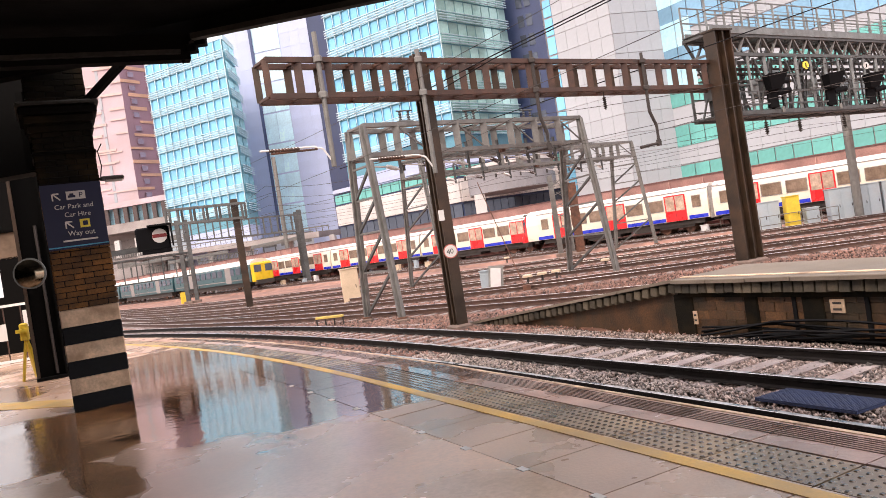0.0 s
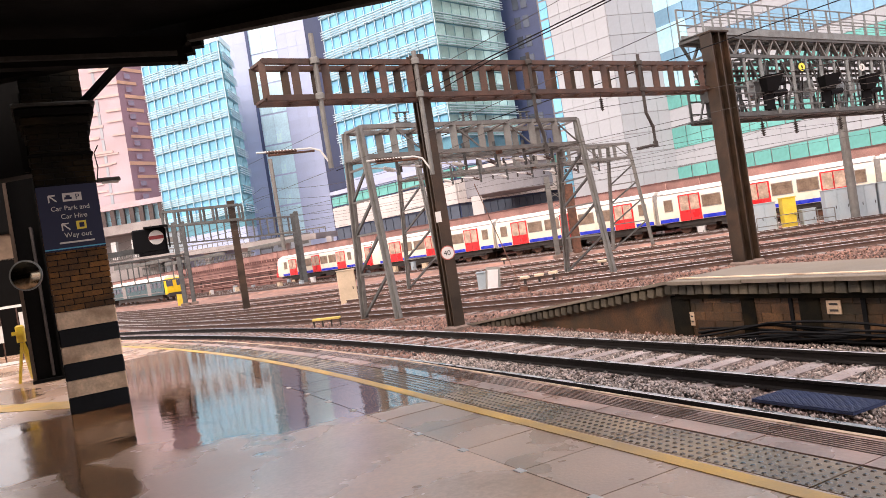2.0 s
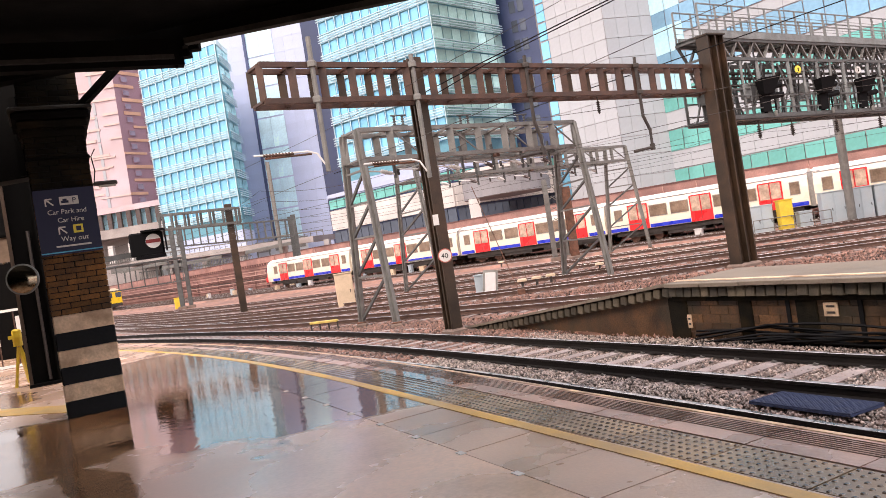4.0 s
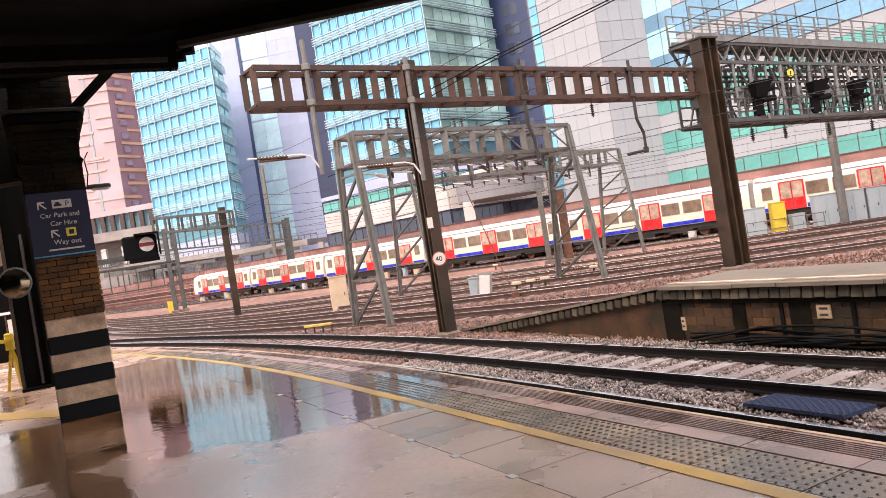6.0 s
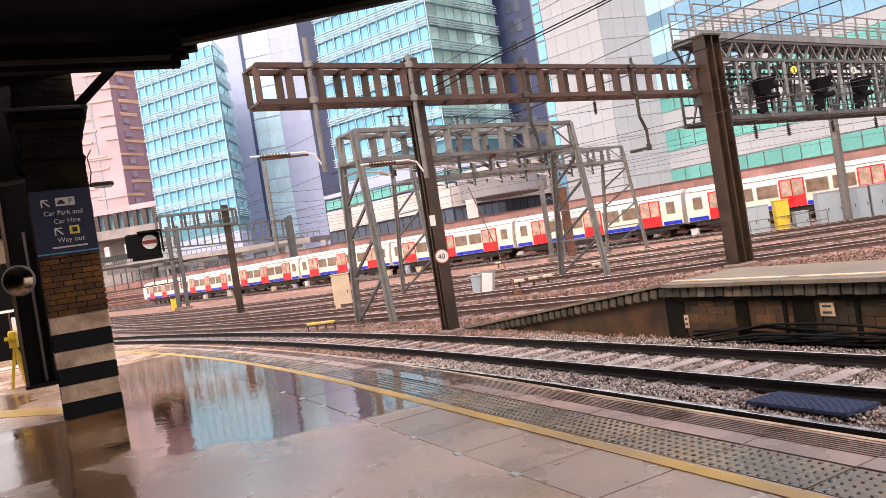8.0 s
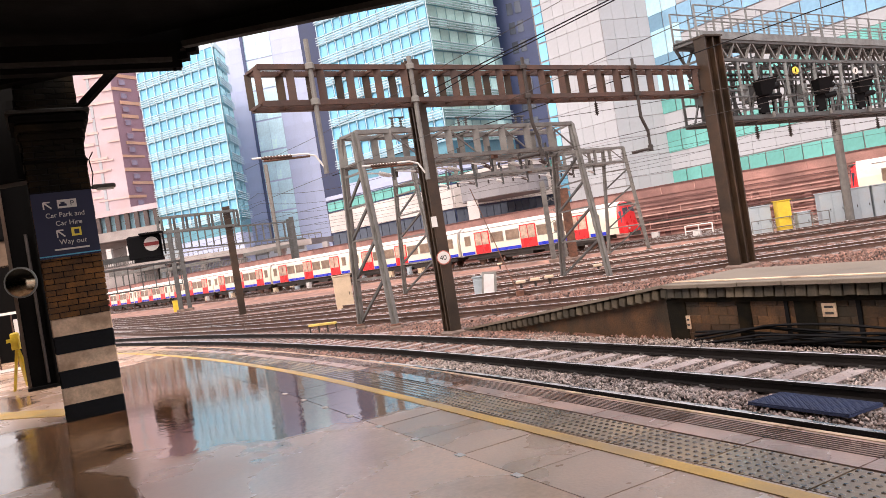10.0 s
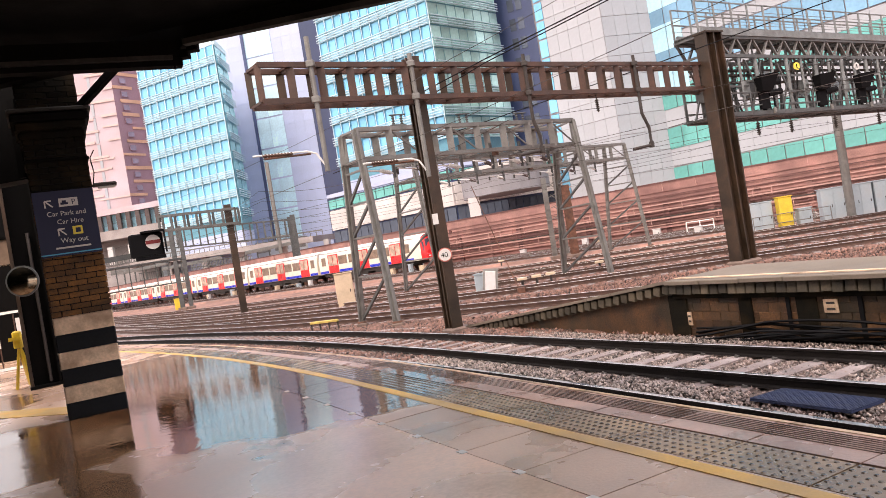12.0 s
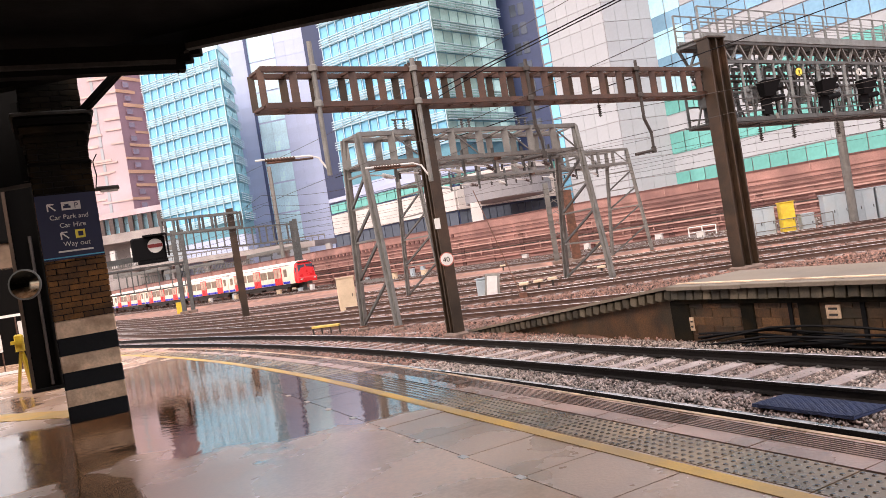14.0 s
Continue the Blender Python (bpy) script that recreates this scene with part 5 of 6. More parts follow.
def yard_clutter():
    cabinet(20.45, 48.0, -8, 1.45, 0.8, 1.95, CABGREY, "grey double-door trackside cabinet by the rails")
    cabinet(21.75, 47.3, -8, 0.8, 0.8, 2.1, BRIGHTYELLOW, "bright yellow trackside cabinet by the rails")
    cabinet(22.95, 47.4, -8, 0.8, 0.7, 1.2, CABGREY, "small white trackside cabinet by the rails")
    for k in range(6):
        cabinet(24.7 + k * 1.5, 47.2 - k * 0.3, -12, 1.4, 0.9, 2.15, CABGREY, "pale grey trackside cabinet in a row")
    cabinet(-5.35, 42.0, 10, 0.95, 0.7, 1.95, CABBEIGE, "tall beige trackside cabinet behind the gantry leg")
    cabinet(1.85, 36.3, -15, 0.55, 0.5, 0.95, CABGREY, "leaning white trackside box between the rails")
    t = thing("tilted_panel", pose(2.15, 35.5, -0.3, -14, 6, -12), "white panel leaning on a trackside box", "panel")
    part("sheet", Geo().bevel_box((0, 0, 0.55), (0.5, 0.06, 0.95), 0.02), CONCRETE, t)
    part("frame", Geo().box((0, 0.035, 0.55), (0.7, 0.03, 1.2)), GALV, t)
    cabinet(-31.0, 90.0, 20, 0.9, 0.7, 1.3, BRIGHTYELLOW, "small yellow grit box beside the metro track")
    # low white barrier, yellow pipe stands and small boxes
    t = thing("barrier", pose(21.5, 62.0, -0.3, 0, 0, -35), "low white tubular barrier beside the metro track", "barrier")
    for x in (-1.1, 0, 1.1):
        part("post", Geo().tube([(x, 0, 0), (x, 0, 1.05)], 0.05, 6), CHROME, t)
    for z in (0.6, 1.05):
        part("rail", Geo().tube([(-1.1, 0, z), (1.1, 0, z)], 0.045, 6), CHROME, t)
    t = thing("railing", pose(20.8, 46.9, -0.35, 0, 0, -8), "grey tubular railing before the cabinets", "railing")
    for x in (-1.2, 0, 1.2, 2.4, 3.4):
        part("post", Geo().tube([(x, 0, 0), (x, 0, 1.1)], 0.03, 6), GALV, t)
    for z in (0.55, 1.1):
        part("rail", Geo().tube([(-1.2, 0, z), (3.4, 0, z)], 0.03, 6), GALV, t)
    stand = thing("point_heater", pose(-4.7, 29.2, -0.3, 0, 0, -25), "yellow capped pipe stand between the tracks", "pipe stand", "yellow pipe stands")
    part("cap", Geo().bevel_box((0, 0, 0.42), (1.25, 0.16, 0.09), 0.03), DULLYELLOW, stand)
    for x in (-0.6, -0.2, 0.2, 0.6):
        part("leg", Geo().tube([(x, 0, 0), (x, 0, 0.4)], 0.035, 6), UNDER, stand)
    for x, y in ((3.6, 34.6), (4.3, 34.9), (5.0, 35.2), (7.9, 38.0), (5.0, 62)):
        s = thing("track_box", pose(x, y, -0.25, 0, 0, -20), "small cream track connection box", "box", "small cream track boxes")
        part("lid", Geo().bevel_box((0, 0, 0.42), (0.42, 0.3, 0.12), 0.04), CABBEIGE, s)
        part("stem", Geo().box((0, 0, 0.2), (0.10, 0.10, 0.4)), UNDER, s)
    random.seed(21)
    for i in range(26):
        x, y, a = metro_line(random.uniform(-10, 75), 6.8 if i % 2 else -1.9)
        o = cabinet(x, y, math.degrees(a), random.uniform(0.3, 0.7), 0.35, random.uniform(0.5, 1.1), random.choice((CABGREY, CABBEIGE, CONCRETE)), "small pale line-side box by the metro track", "line-side boxes", "lineside_box")
    # cable troughs along the wall foot
    for off, z in ((6.0, -0.1), (-2.6, -0.1)):
        pts = [Vector((*metro_line(-120 + i * 4, off)[:2], z)) for i in range(55)]
        solo("cable_trough", Geo().sweep(pts, [(-0.25, -0.3), (0.25, -0.3), (0.25, 0.1), (-0.25, 0.1)]), STONECOPE, "brown concrete cable trough beside the metro track", "cable trough", "cable troughs")
    # stay wire with a thin post near the ramp
    t = thing("stay_wire", Matrix.Identity(4), "rusty stay wire anchored beside the ramp", "stay wire")
    part("wire", Geo().tube([(3.1, 31.0, -0.2), (1.9, 33.0, 4.6)], 0.02, 5), RUST, t)
    part("anchor", Geo().box((3.12, 30.95, -0.15), (0.3, 0.3, 0.4)), RUST, t)
    # wooden offcuts and rail lengths lying by the near track
    random.seed(4)
    for i in range(9):
        s0 = random.uniform(14, 24)
        x, y = bend(s0, 10.6 + random.uniform(-0.1, 0.7), 8, 135)
        solo("timber", Geo().bevel_box((0, 0, 0.08), (random.uniform(1.2, 2.4), 0.2, 0.14), 0.02), random.choice((RUST, SLEEPER, STONECOPE)), "old weathered timber lying on the ballast", "timber", "loose timbers", m=pose(x, y, -0.33, 0, 0, random.uniform(90, 150)))


def track_mat():
    """The blue open mesh walkway in the ballast beside the rail."""
    t = thing("track_mat", pose(4.0, 8.72, -0.13, 2, 0, 118), "blue plastic mesh mat in the ballast beside the rail", "mat")
    part("sheet", Geo().box((0, 0, 0), (1.3, 0.6, 0.02)), BLUEMAT, t)
    g = Geo()
    for i in range(34):
        g.box((-0.64 + i * 0.0388, 0, 0.018), (0.012, 0.6, 0.018))
    for j in range(17):
        g.box((0, -0.29 + j * 0.0363, 0.022), (1.3, 0.012, 0.018))
    part("ribs", g, BLUEMAT, t)


# ---- the dark side of the station ----
def station_side():
    w = thing("station_wall", Matrix.Identity(4), "wall closing the platform, coloured near-black as canopy shade", "wall", kind="structure")
    # walls get near-black colour in place of the shade under the canopy
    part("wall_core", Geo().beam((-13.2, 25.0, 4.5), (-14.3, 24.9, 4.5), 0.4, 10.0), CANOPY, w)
    # out-of-view gap between these two lets sky glare reach the wet floor
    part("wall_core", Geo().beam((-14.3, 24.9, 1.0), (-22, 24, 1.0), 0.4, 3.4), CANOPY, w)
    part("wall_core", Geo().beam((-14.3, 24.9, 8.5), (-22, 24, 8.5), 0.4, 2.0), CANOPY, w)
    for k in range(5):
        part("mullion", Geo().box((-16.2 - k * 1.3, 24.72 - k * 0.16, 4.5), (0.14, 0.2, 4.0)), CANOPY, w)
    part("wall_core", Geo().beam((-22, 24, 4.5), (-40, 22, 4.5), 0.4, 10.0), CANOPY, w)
    # unseen side and end walls, added to keep light off the column
    part("unseen_side_wall", Geo().beam((-24, 23.6, 3.0), (-15, -14, 3.0), 0.4, 7.0), CANOPY, w)
    part("unseen_end_wall", Geo().beam((-15, -14, 3.0), (-4, -14, 3.0), 0.4, 7.0), CANOPY, w)
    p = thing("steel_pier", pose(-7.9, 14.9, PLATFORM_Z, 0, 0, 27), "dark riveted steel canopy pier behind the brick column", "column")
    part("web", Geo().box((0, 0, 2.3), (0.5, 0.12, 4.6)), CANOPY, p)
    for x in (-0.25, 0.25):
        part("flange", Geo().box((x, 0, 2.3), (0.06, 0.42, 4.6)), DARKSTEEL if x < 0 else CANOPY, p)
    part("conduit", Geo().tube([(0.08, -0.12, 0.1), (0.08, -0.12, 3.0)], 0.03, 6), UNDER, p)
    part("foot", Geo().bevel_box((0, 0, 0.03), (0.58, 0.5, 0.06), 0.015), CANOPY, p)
    m = thing("platform_mirror", pose(-7.72, 14.3, 2.92, 0, 0, 10), "round convex mirror on the steel pier", "mirror")
    part("rim", Geo().disc((0, 0.02, 0), (0, -1, 0), 0.29, 0.04, 28), GALVDARK, m)
    bulge, n = Geo(), 24
    for r, y in ((0.26, -0.025), (0.18, -0.05), (0.09, -0.065)):
        bulge.v += [(r * math.cos(2 * math.pi * k / n), y, r * math.sin(2 * math.pi * k / n)) for k in range(n)]
    for q in (0, n):
        bulge.f += [(q + k, q + (k + 1) % n, q + n + (k + 1) % n, q + n + k) for k in range(n)]
    bulge.f.append(tuple(2 * n + k for k in range(n)))
    part("glass", bulge, MIRROR, m, "convex mirror glass", smooth=True)
    part("arm", Geo().beam((0, 0.02, 0), (-0.1, 0.5, 0.0), 0.05, 0.05), CANOPY, m)
    s = thing("yellow_stand", pose(-8.5, 15.2, PLATFORM_Z, 0, 0, 20), "bright yellow folding stand beside the pier", "stand")
    part("leg", Geo().beam((-0.14, 0, 0), (0.0, 0, 0.8), 0.07, 0.05), BRIGHTYELLOW, s)
    part("leg", Geo().beam((0.2, 0.1, 0), (0.02, 0, 0.8), 0.07, 0.05), BRIGHTYELLOW, s)
    part("board", Geo().beam((0.1, 0.02, 0.05), (0.02, -0.02, 0.75), 0.16, 0.03), BRIGHTYELLOW, s)
    part("head", Geo().bevel_box((0, 0, 0.98), (0.16, 0.14, 0.34), 0.03).box((-0.03, -0.08, 1.0), (0.22, 0.06, 0.07)), BRIGHTYELLOW, s)
    f = thing("fence", pose(-11.6, 20.6, PLATFORM_Z, 0, 0, 18), "white-railed mesh fence with paper notices", "fence")
    for z in (0.05, 1.55):
        part("rail", Geo().beam((0.9, 0, z), (-9, 0, z), 0.07, 0.07), CHROME, f)
    for k in range(24):
        part("upright", Geo().beam((0.9 - k * 0.42, 0, 0), (0.9 - k * 0.42, 0, 1.55), 0.03, 0.03), BROWN, f)
    for x, z, sx in ((0.35, 1.15, 0.42), (-0.6, 0.85, 0.6), (-1.4, 0.4, 0.4), (-1.6, 1.2, 0.5)):
        n = solo("notice", Geo().box((0, 0, 0), (sx, 0.02, 0.45)), SIGNWHITE, "white paper notice tied to the fence", "notice", "notices on the fence", m=pose(-11.6 + x * 0.95, 20.52 + x * 0.31, PLATFORM_Z + z, 0, 0, 18))
    l = thing("strip_light", pose(-9.6, 15.5, 4.62, 0, 0, 10), "small bright fluorescent strip under the canopy", "lamp")
    part("housing", Geo().box((0, 0, 0.04), (1.2, 0.14, 0.08)), CANOPY, l)
    part("tube", Geo().tube([(-0.55, 0, -0.02), (0.55, 0, -0.02)], 0.025, 8), GLOW, l, "glowing tube")
    k = thing("kiosk_hood", pose(-8.9, 15.6, 3.35, 0, 0, 15), "brown glass hood hanging under the canopy", "hood")
    part("glass", Geo().prism([(-0.45, -0.3), (0.5, -0.3), (0.4, 0.3), (-0.4, 0.3)], 0, 0.5), CARGLASS, k)
    part("frame", Geo().box((0, 0, 0.52), (1.0, 0.66, 0.05)).box((0, 0, 0.9), (0.05, 0.05, 0.8)), CANOPY, k)
    y = solo("yellow_line_mark", Geo().beam((-5.35, 10.85, PLATFORM_Z + 0.003), (-13, 14.9, PLATFORM_Z + 0.003), 0.5, 0.008), YELLOW, "worn yellow line across the platform", "line marking", kind="structure")
    lamp = thing("bracket_lamp", pose(-4.62, 10.3, 3.85, 0, 0, 27), "small bracket lamp on the brick column", "lamp")
    part("arm", Geo().tube([(0, 0, 0), (0.2, 0, 0.04)], 0.014, 6), CABLE, lamp)
    part("head", Geo().bevel_box((0.33, 0, 0.04), (0.30, 0.12, 0.05), 0.015), UNDER, lamp)
    part("lens", Geo().bevel_box((0.35, 0, 0.005), (0.22, 0.09, 0.03), 0.01), SIGNWHITE, lamp, "pale lamp glass")


# ---- ballast ----
def stones():
    """Loose ballast around the near rails, as one heap."""
    rng = np.random.default_rng(7)
    base = np.array([(1, 0, 0), (-1, 0, 0), (0, 1, 0), (0, -1, 0), (0, 0, 1), (0, 0, -1)], float)
    tris = np.array([(0, 2, 4), (2, 1, 4), (1, 3, 4), (3, 0, 4), (2, 0, 5), (1, 2, 5), (3, 1, 5), (0, 3, 5)])
    for part_no, (count, p0, p1, s0, s1, size, z) in enumerate(((46000, 4.3, 10.7, 2.0, 16.0, 0.025, -0.215), (30000, 3.6, 12.2, 15.0, 34.0, 0.042, -0.225), (70000, 10.7, 32.0, 6.0, 48.0, 0.045, -0.235))):
        s = s0 + (s1 - s0) * rng.random(count)
        p = p0 + (p1 - p0) * rng.random(count)
        q = p - np.maximum(0, s - 8) ** 2 / 270.0
        x, y = NX * q + DX * s, NY * q + DY * s
        r = size * (0.55 + 0.9 * rng.random((count, 1, 1)))
        v = base[None] * r * (0.6 + 0.7 * rng.random((count, 6, 1)))
        a = rng.random(count) * 6.28
        ca, sa = np.cos(a)[:, None], np.sin(a)[:, None]
        tilt = (rng.random(count) - 0.5)[:, None] * 1.5
        vz = v[..., 2] + v[..., 0] * tilt
        vx, vy = v[..., 0] * ca - v[..., 1] * sa, v[..., 0] * sa + v[..., 1] * ca
        V = np.stack([vx + x[:, None], vy + y[:, None], vz + z + 0.03 * rng.random(count)[:, None] + np.where(np.abs(p - 7.3) < 0.36, 0.03, 0)[:, None]], -1).reshape(-1, 3)
        T = (tris[None] + 6 * np.arange(count)[:, None, None]).reshape(-1, 3)
        me = bpy.data.meshes.new("ballast_stones")
        me.vertices.add(len(V))
        me.vertices.foreach_set("co", V.ravel())
        me.loops.add(T.size)
        me.loops.foreach_set("vertex_index", T.ravel().astype(np.int32))
        me.polygons.add(len(T))
        me.polygons.foreach_set("loop_start", np.arange(0, T.size, 3, dtype=np.int32))
        me.polygons.foreach_set("loop_total", np.full(len(T), 3, dtype=np.int32))
        me.update(calc_edges=True)
        me.materials.append(STONE if part_no == 0 else STONEBROWN)
        tagged(new("ballast_stones", me), "wet grey and brown crushed ballast stones" if part_no == 0 else "dull brown crushed ballast stones between the tracks", "ballast", kind="stuff")


# ---- retaining wall ----
def retaining_wall():
    t = thing("retaining_wall", Matrix.Identity(4), "long sooty red brick retaining wall with corbels and cables", "wall", kind="structure")
    path = [Vector((*metro_line(-150 + i * 3, 8.2)[:2], 0)) for i in range(92)]
    part("wall_core", Geo().sweep(path, [(-0.6, -0.5), (0.0, -0.5), (0.0, 4.45), (-0.6, 4.45)]), REDBRICK, t)
    part("parapet", Geo().sweep(path, [(-0.6, 3.75), (0.10, 3.75), (0.10, 4.55), (-0.6, 4.55)]), REDBRICK, t)
    part("coping", Geo().sweep(path, [(-0.7, 4.55), (0.16, 4.55), (0.16, 4.68), (-0.7, 4.68)]), MAROON, t, "dark coping course")
    # maroon ledges and cables stand in for the wall's dark shadow stripes
    for z, deep, high, mat in ((2.95, 0.10, 0.10, MAROON), (2.35, 0.16, 0.14, REDBRICK), (1.75, 0.20, 0.12, MAROON), (0.55, 0.30, 0.16, REDBRICK), (0.0, 0.5, 0.25, MAROON)):
        part("ledge", Geo().sweep(path, [(-0.05, z - high), (deep, z - high), (deep, z), (-0.05, z)]), mat, t, "projecting brick ledge")
    for z, r, mat in ((3.35, 0.04, MAROON), (2.62, 0.05, PIPEPINK), (2.08, 0.07, PIPEPINK), (1.95, 0.04, MAROON), (1.42, 0.05, UNDER), (1.25, 0.07, PIPEPINK), (0.95, 0.05, MAROON), (0.72, 0.04, PIPEPINK)):
        part("cable", Geo().sweep(path, [(0.12, z - r), (0.12 + 2 * r, z - r), (0.12 + 2 * r, z + r), (0.12, z + r)]), mat, t)
    m = Geo().box((0, 0, 0), (0.30, 0.14, 0.30)).mesh("corbel")
    m.materials.append(MAROON)
    br = Geo().box((0, -0.03, 0), (0.06, 0.1, 0.62)).box((0, -0.12, -0.1), (0.05, 0.18, 0.05)).mesh("cable_bracket")
    br.materials.append(PIPEPINK)
    random.seed(17)
    for i in range(150):
        x, y, a = metro_line(-40 + i * 0.8, 8.2)
        if i < 96:
            o = part("corbel", m, MAROON, t)
            o.matrix_basis = Matrix.Translation((x + math.sin(a) * 0.06, y - math.cos(a) * 0.06, 3.55)) @ Matrix.Rotation(a, 4, "Z")
        if i % 2 == 0:
            o = part("cable_bracket", br, PIPEPINK, t)
            o.matrix_basis = Matrix.Translation((x + math.sin(a) * 0.14, y - math.cos(a) * 0.14, random.choice((1.1, 1.15, 2.25, 4.15)))) @ Matrix.Rotation(a, 4, "Z")
    for i in range(26):
        x, y, a = metro_line(-30 + i * 4.2, 8.2)
        part("pilaster", Geo().box((x + math.sin(a) * 0.05, y - math.cos(a) * 0.05, 1.1), (0.5, 0.16, 3.2), a), REDBRICK if i % 2 else MAROON, t)


# ---- buildings ----
def at_az(az, y):
    return Vector((az * y, y, 0))


def panes_wall(t, p, q, z0, z1, nx, nz, mat, frac=(0.86, 0.8), proud=0.05, name="window", lift=0.5):
    """Panes on the wall from p to q (walls face to the right of p-q seen from above)."""
    d = (q - p)
    w = d.length / nx
    h = (z1 - z0) / nz
    d.normalize()
    nrm = Vector((d.y, -d.x, 0))
    me = Geo().box((0, 0, 0), (w * frac[0], 0.1, h * frac[1])).mesh(name)
    me.materials.append(mat)
    ang = math.atan2(d.y, d.x)
    for i in range(nx):
        for k in range(nz):
            c = p + d * (w * (i + 0.5)) + nrm * proud
            o = part(name, me, mat, t)
            o.matrix_basis = Matrix.Translation((c.x, c.y, z0 + h * (k + lift))) @ Matrix.Rotation(ang, 4, "Z")


def louvres(t, p, q, z0, z1, nz, per, mat, out=0.5, share=0.45):
    d = (q - p).normalized()
    nrm = Vector((d.y, -d.x, 0))
    h = (z1 - z0) / nz
    for k in range(nz):
        for j in range(per):
            z = z0 + h * k + h * share * (j + 0.5) / per
            part("louvre", Geo().beam(p + nrm * out + Vector((0, 0, z)), q + nrm * out + Vector((0, 0, z)), 0.22, 0.13), mat, t)


def block(t, pts, z0, z1, mat, name="wall"):
    return part(name, Geo().prism([(v.x, v.y) for v in pts], z0, z1), mat, t)


def office_block(a, b, c, z0, z1, nx1, nx2, nz, base, label, side_glass):
    t = thing("office_block", Matrix.Identity(4), label, "office building", "glass office blocks")
    block(t, [a, b, c, c + (a - b)], z0 - 3, z1, SLABEDGE)
    block(t, [a, b, c, c + (a - b)], base, z0 - 3, PANELGREY, "base")
    for p, q, nx in ((a, b, nx1), (b, c, nx2)):
        panes_wall(t, p, q, z0, z1, nx, nz, CYANGLASS if p is a else side_glass, (0.9, 0.54), 0.12, lift=0.70)
        panes_wall(t, p, q, z0, z1, nx, nz, BLUEGLASS if p is a else side_glass, (0.94, 0.36), 0.10, "spandrel", lift=0.22)
        louvres(t, p, q, z0, z1, nz, 4, LOUVRE, 0.6, 0.46)
    d = (b - a)
    for i in range(nx1 + 1):
        e = a + d * (i / nx1)
        part("fin", Geo().beam(e + Vector((0, -0.45, z0)), e + Vector((0, -0.45, z1)), 0.14, 0.3), LOUVRE, t)
    part("parapet", Geo().beam(a + Vector((0, 0, z1 + 0.5)), b + Vector((0, 0, z1 + 0.5)), 0.6, 1.2).beam(b + Vector((0, 0, z1 + 0.5)), c + Vector((0, 0, z1 + 0.5)), 0.6, 1.2), LOUVRE, t)
    return t


def buildings():
    office_block(at_az(-0.3475, 178), at_az(-0.2450, 166), at_az(-0.2320, 176), 15.3, 53, 10, 2, 9, 0, "cyan glass office block with pale horizontal louvres", TEALGLASS)
    # brick tower
    a, b, c = at_az(-0.47, 196), at_az(-0.3830, 196), at_az(-0.336, 206)
    t = thing("brick_tower", Matrix.Identity(4), "pale pink and purple brick tower with orange bands", "tower building")
    block(t, [a, b, c, c + (a - b)], 24, 95, TOWERPINK)
    # purple brick, its darker tone also holding this side's shade beside the lit pink
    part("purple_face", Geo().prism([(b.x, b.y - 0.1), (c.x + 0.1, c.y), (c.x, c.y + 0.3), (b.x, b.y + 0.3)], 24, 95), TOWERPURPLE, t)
    random.seed(31)
    u = (c - b)
    for k in range(20):
        z = 24 + k * 3.5
        f0 = random.choice((0.0, 0.0, 0.15, 0.35))
        f1 = min(1.0, f0 + random.uniform(0.4, 0.8))
        part("orange_band", Geo().beam(b + u * f0 + Vector((0.1, -0.16, z)), b + u * f1 + Vector((0.1, -0.16, z)), 0.14, random.uniform(0.5, 0.9)), TOWERORANGE, t)
        for _ in range(2):
            g0 = random.uniform(0.3, 0.85)
            dz = random.uniform(-0.9, 0.9)
            part("orange_band", Geo().beam(a.lerp(b, g0) + Vector((0, -0.1, z + dz)), a.lerp(b, min(1, g0 + random.uniform(0.2, 0.45))) + Vector((0, -0.1, z + dz)), 0.2 + 0.022 * k + 0.009 * _, random.uniform(0.35, 0.7)), TOWERPEACH, t)
    block(t, [a, b, c, c + (a - b)], -0.4, 24, TOWERPURPLE, "base")
    panes_wall(t, b + u * 0.02, c, 24, 94, 2, 20, TOWERPURPLE, (0.36, 0.44), 0.26, "window_surround")
    panes_wall(t, b + u * 0.02, c, 24, 94, 2, 20, TOWERGLASS, (0.30, 0.36), 0.3)
    panes_wall(t, a + (b - a) * 0.62, a + (b - a) * 0.69, 24, 94, 1, 20, PANELWHITE, (0.6, 0.9), 0.1)
    # colonnade and deck under the tower
    e0, e1 = at_az(-0.52, 188), at_az(-0.335, 184)
    t = thing("colonnade", Matrix.Identity(4), "pale concrete colonnade under the brick tower", "building")
    part("deck", Geo().beam(e0 + Vector((0, 0, 17.0)), e1 + Vector((0, 0, 17.0)), 6, 2.2), BRIDGEGREY, t)
    part("lintel", Geo().beam(e0 + Vector((0, 0, 22.4)), e1 + Vector((0, 0, 22.6)), 6, 1.3), TOWERPINK, t)
    part("glazing", Geo().beam(e0 + Vector((0, -1.2, 20.0)), e1 + Vector((0, -1.2, 20.0)), 0.3, 4.4), BLUEGLASS, t, "pale glazing behind the pillars")
    part("back_wall", Geo().beam(e0 + Vector((0, 3.5, 10)), e1 + Vector((0, 3.5, 10)), 0.5, 20), BRIDGEGREY, t)
    for k in range(16):
        f = e0.lerp(e1, k / 15)
        part("pillar", Geo().box((f.x, f.y - 2.4, 19.9), (1.0, 0.9, 4.6)), UNDERBROWN, t)
    for k in range(8):
        f = e0.lerp(e1, k / 7)
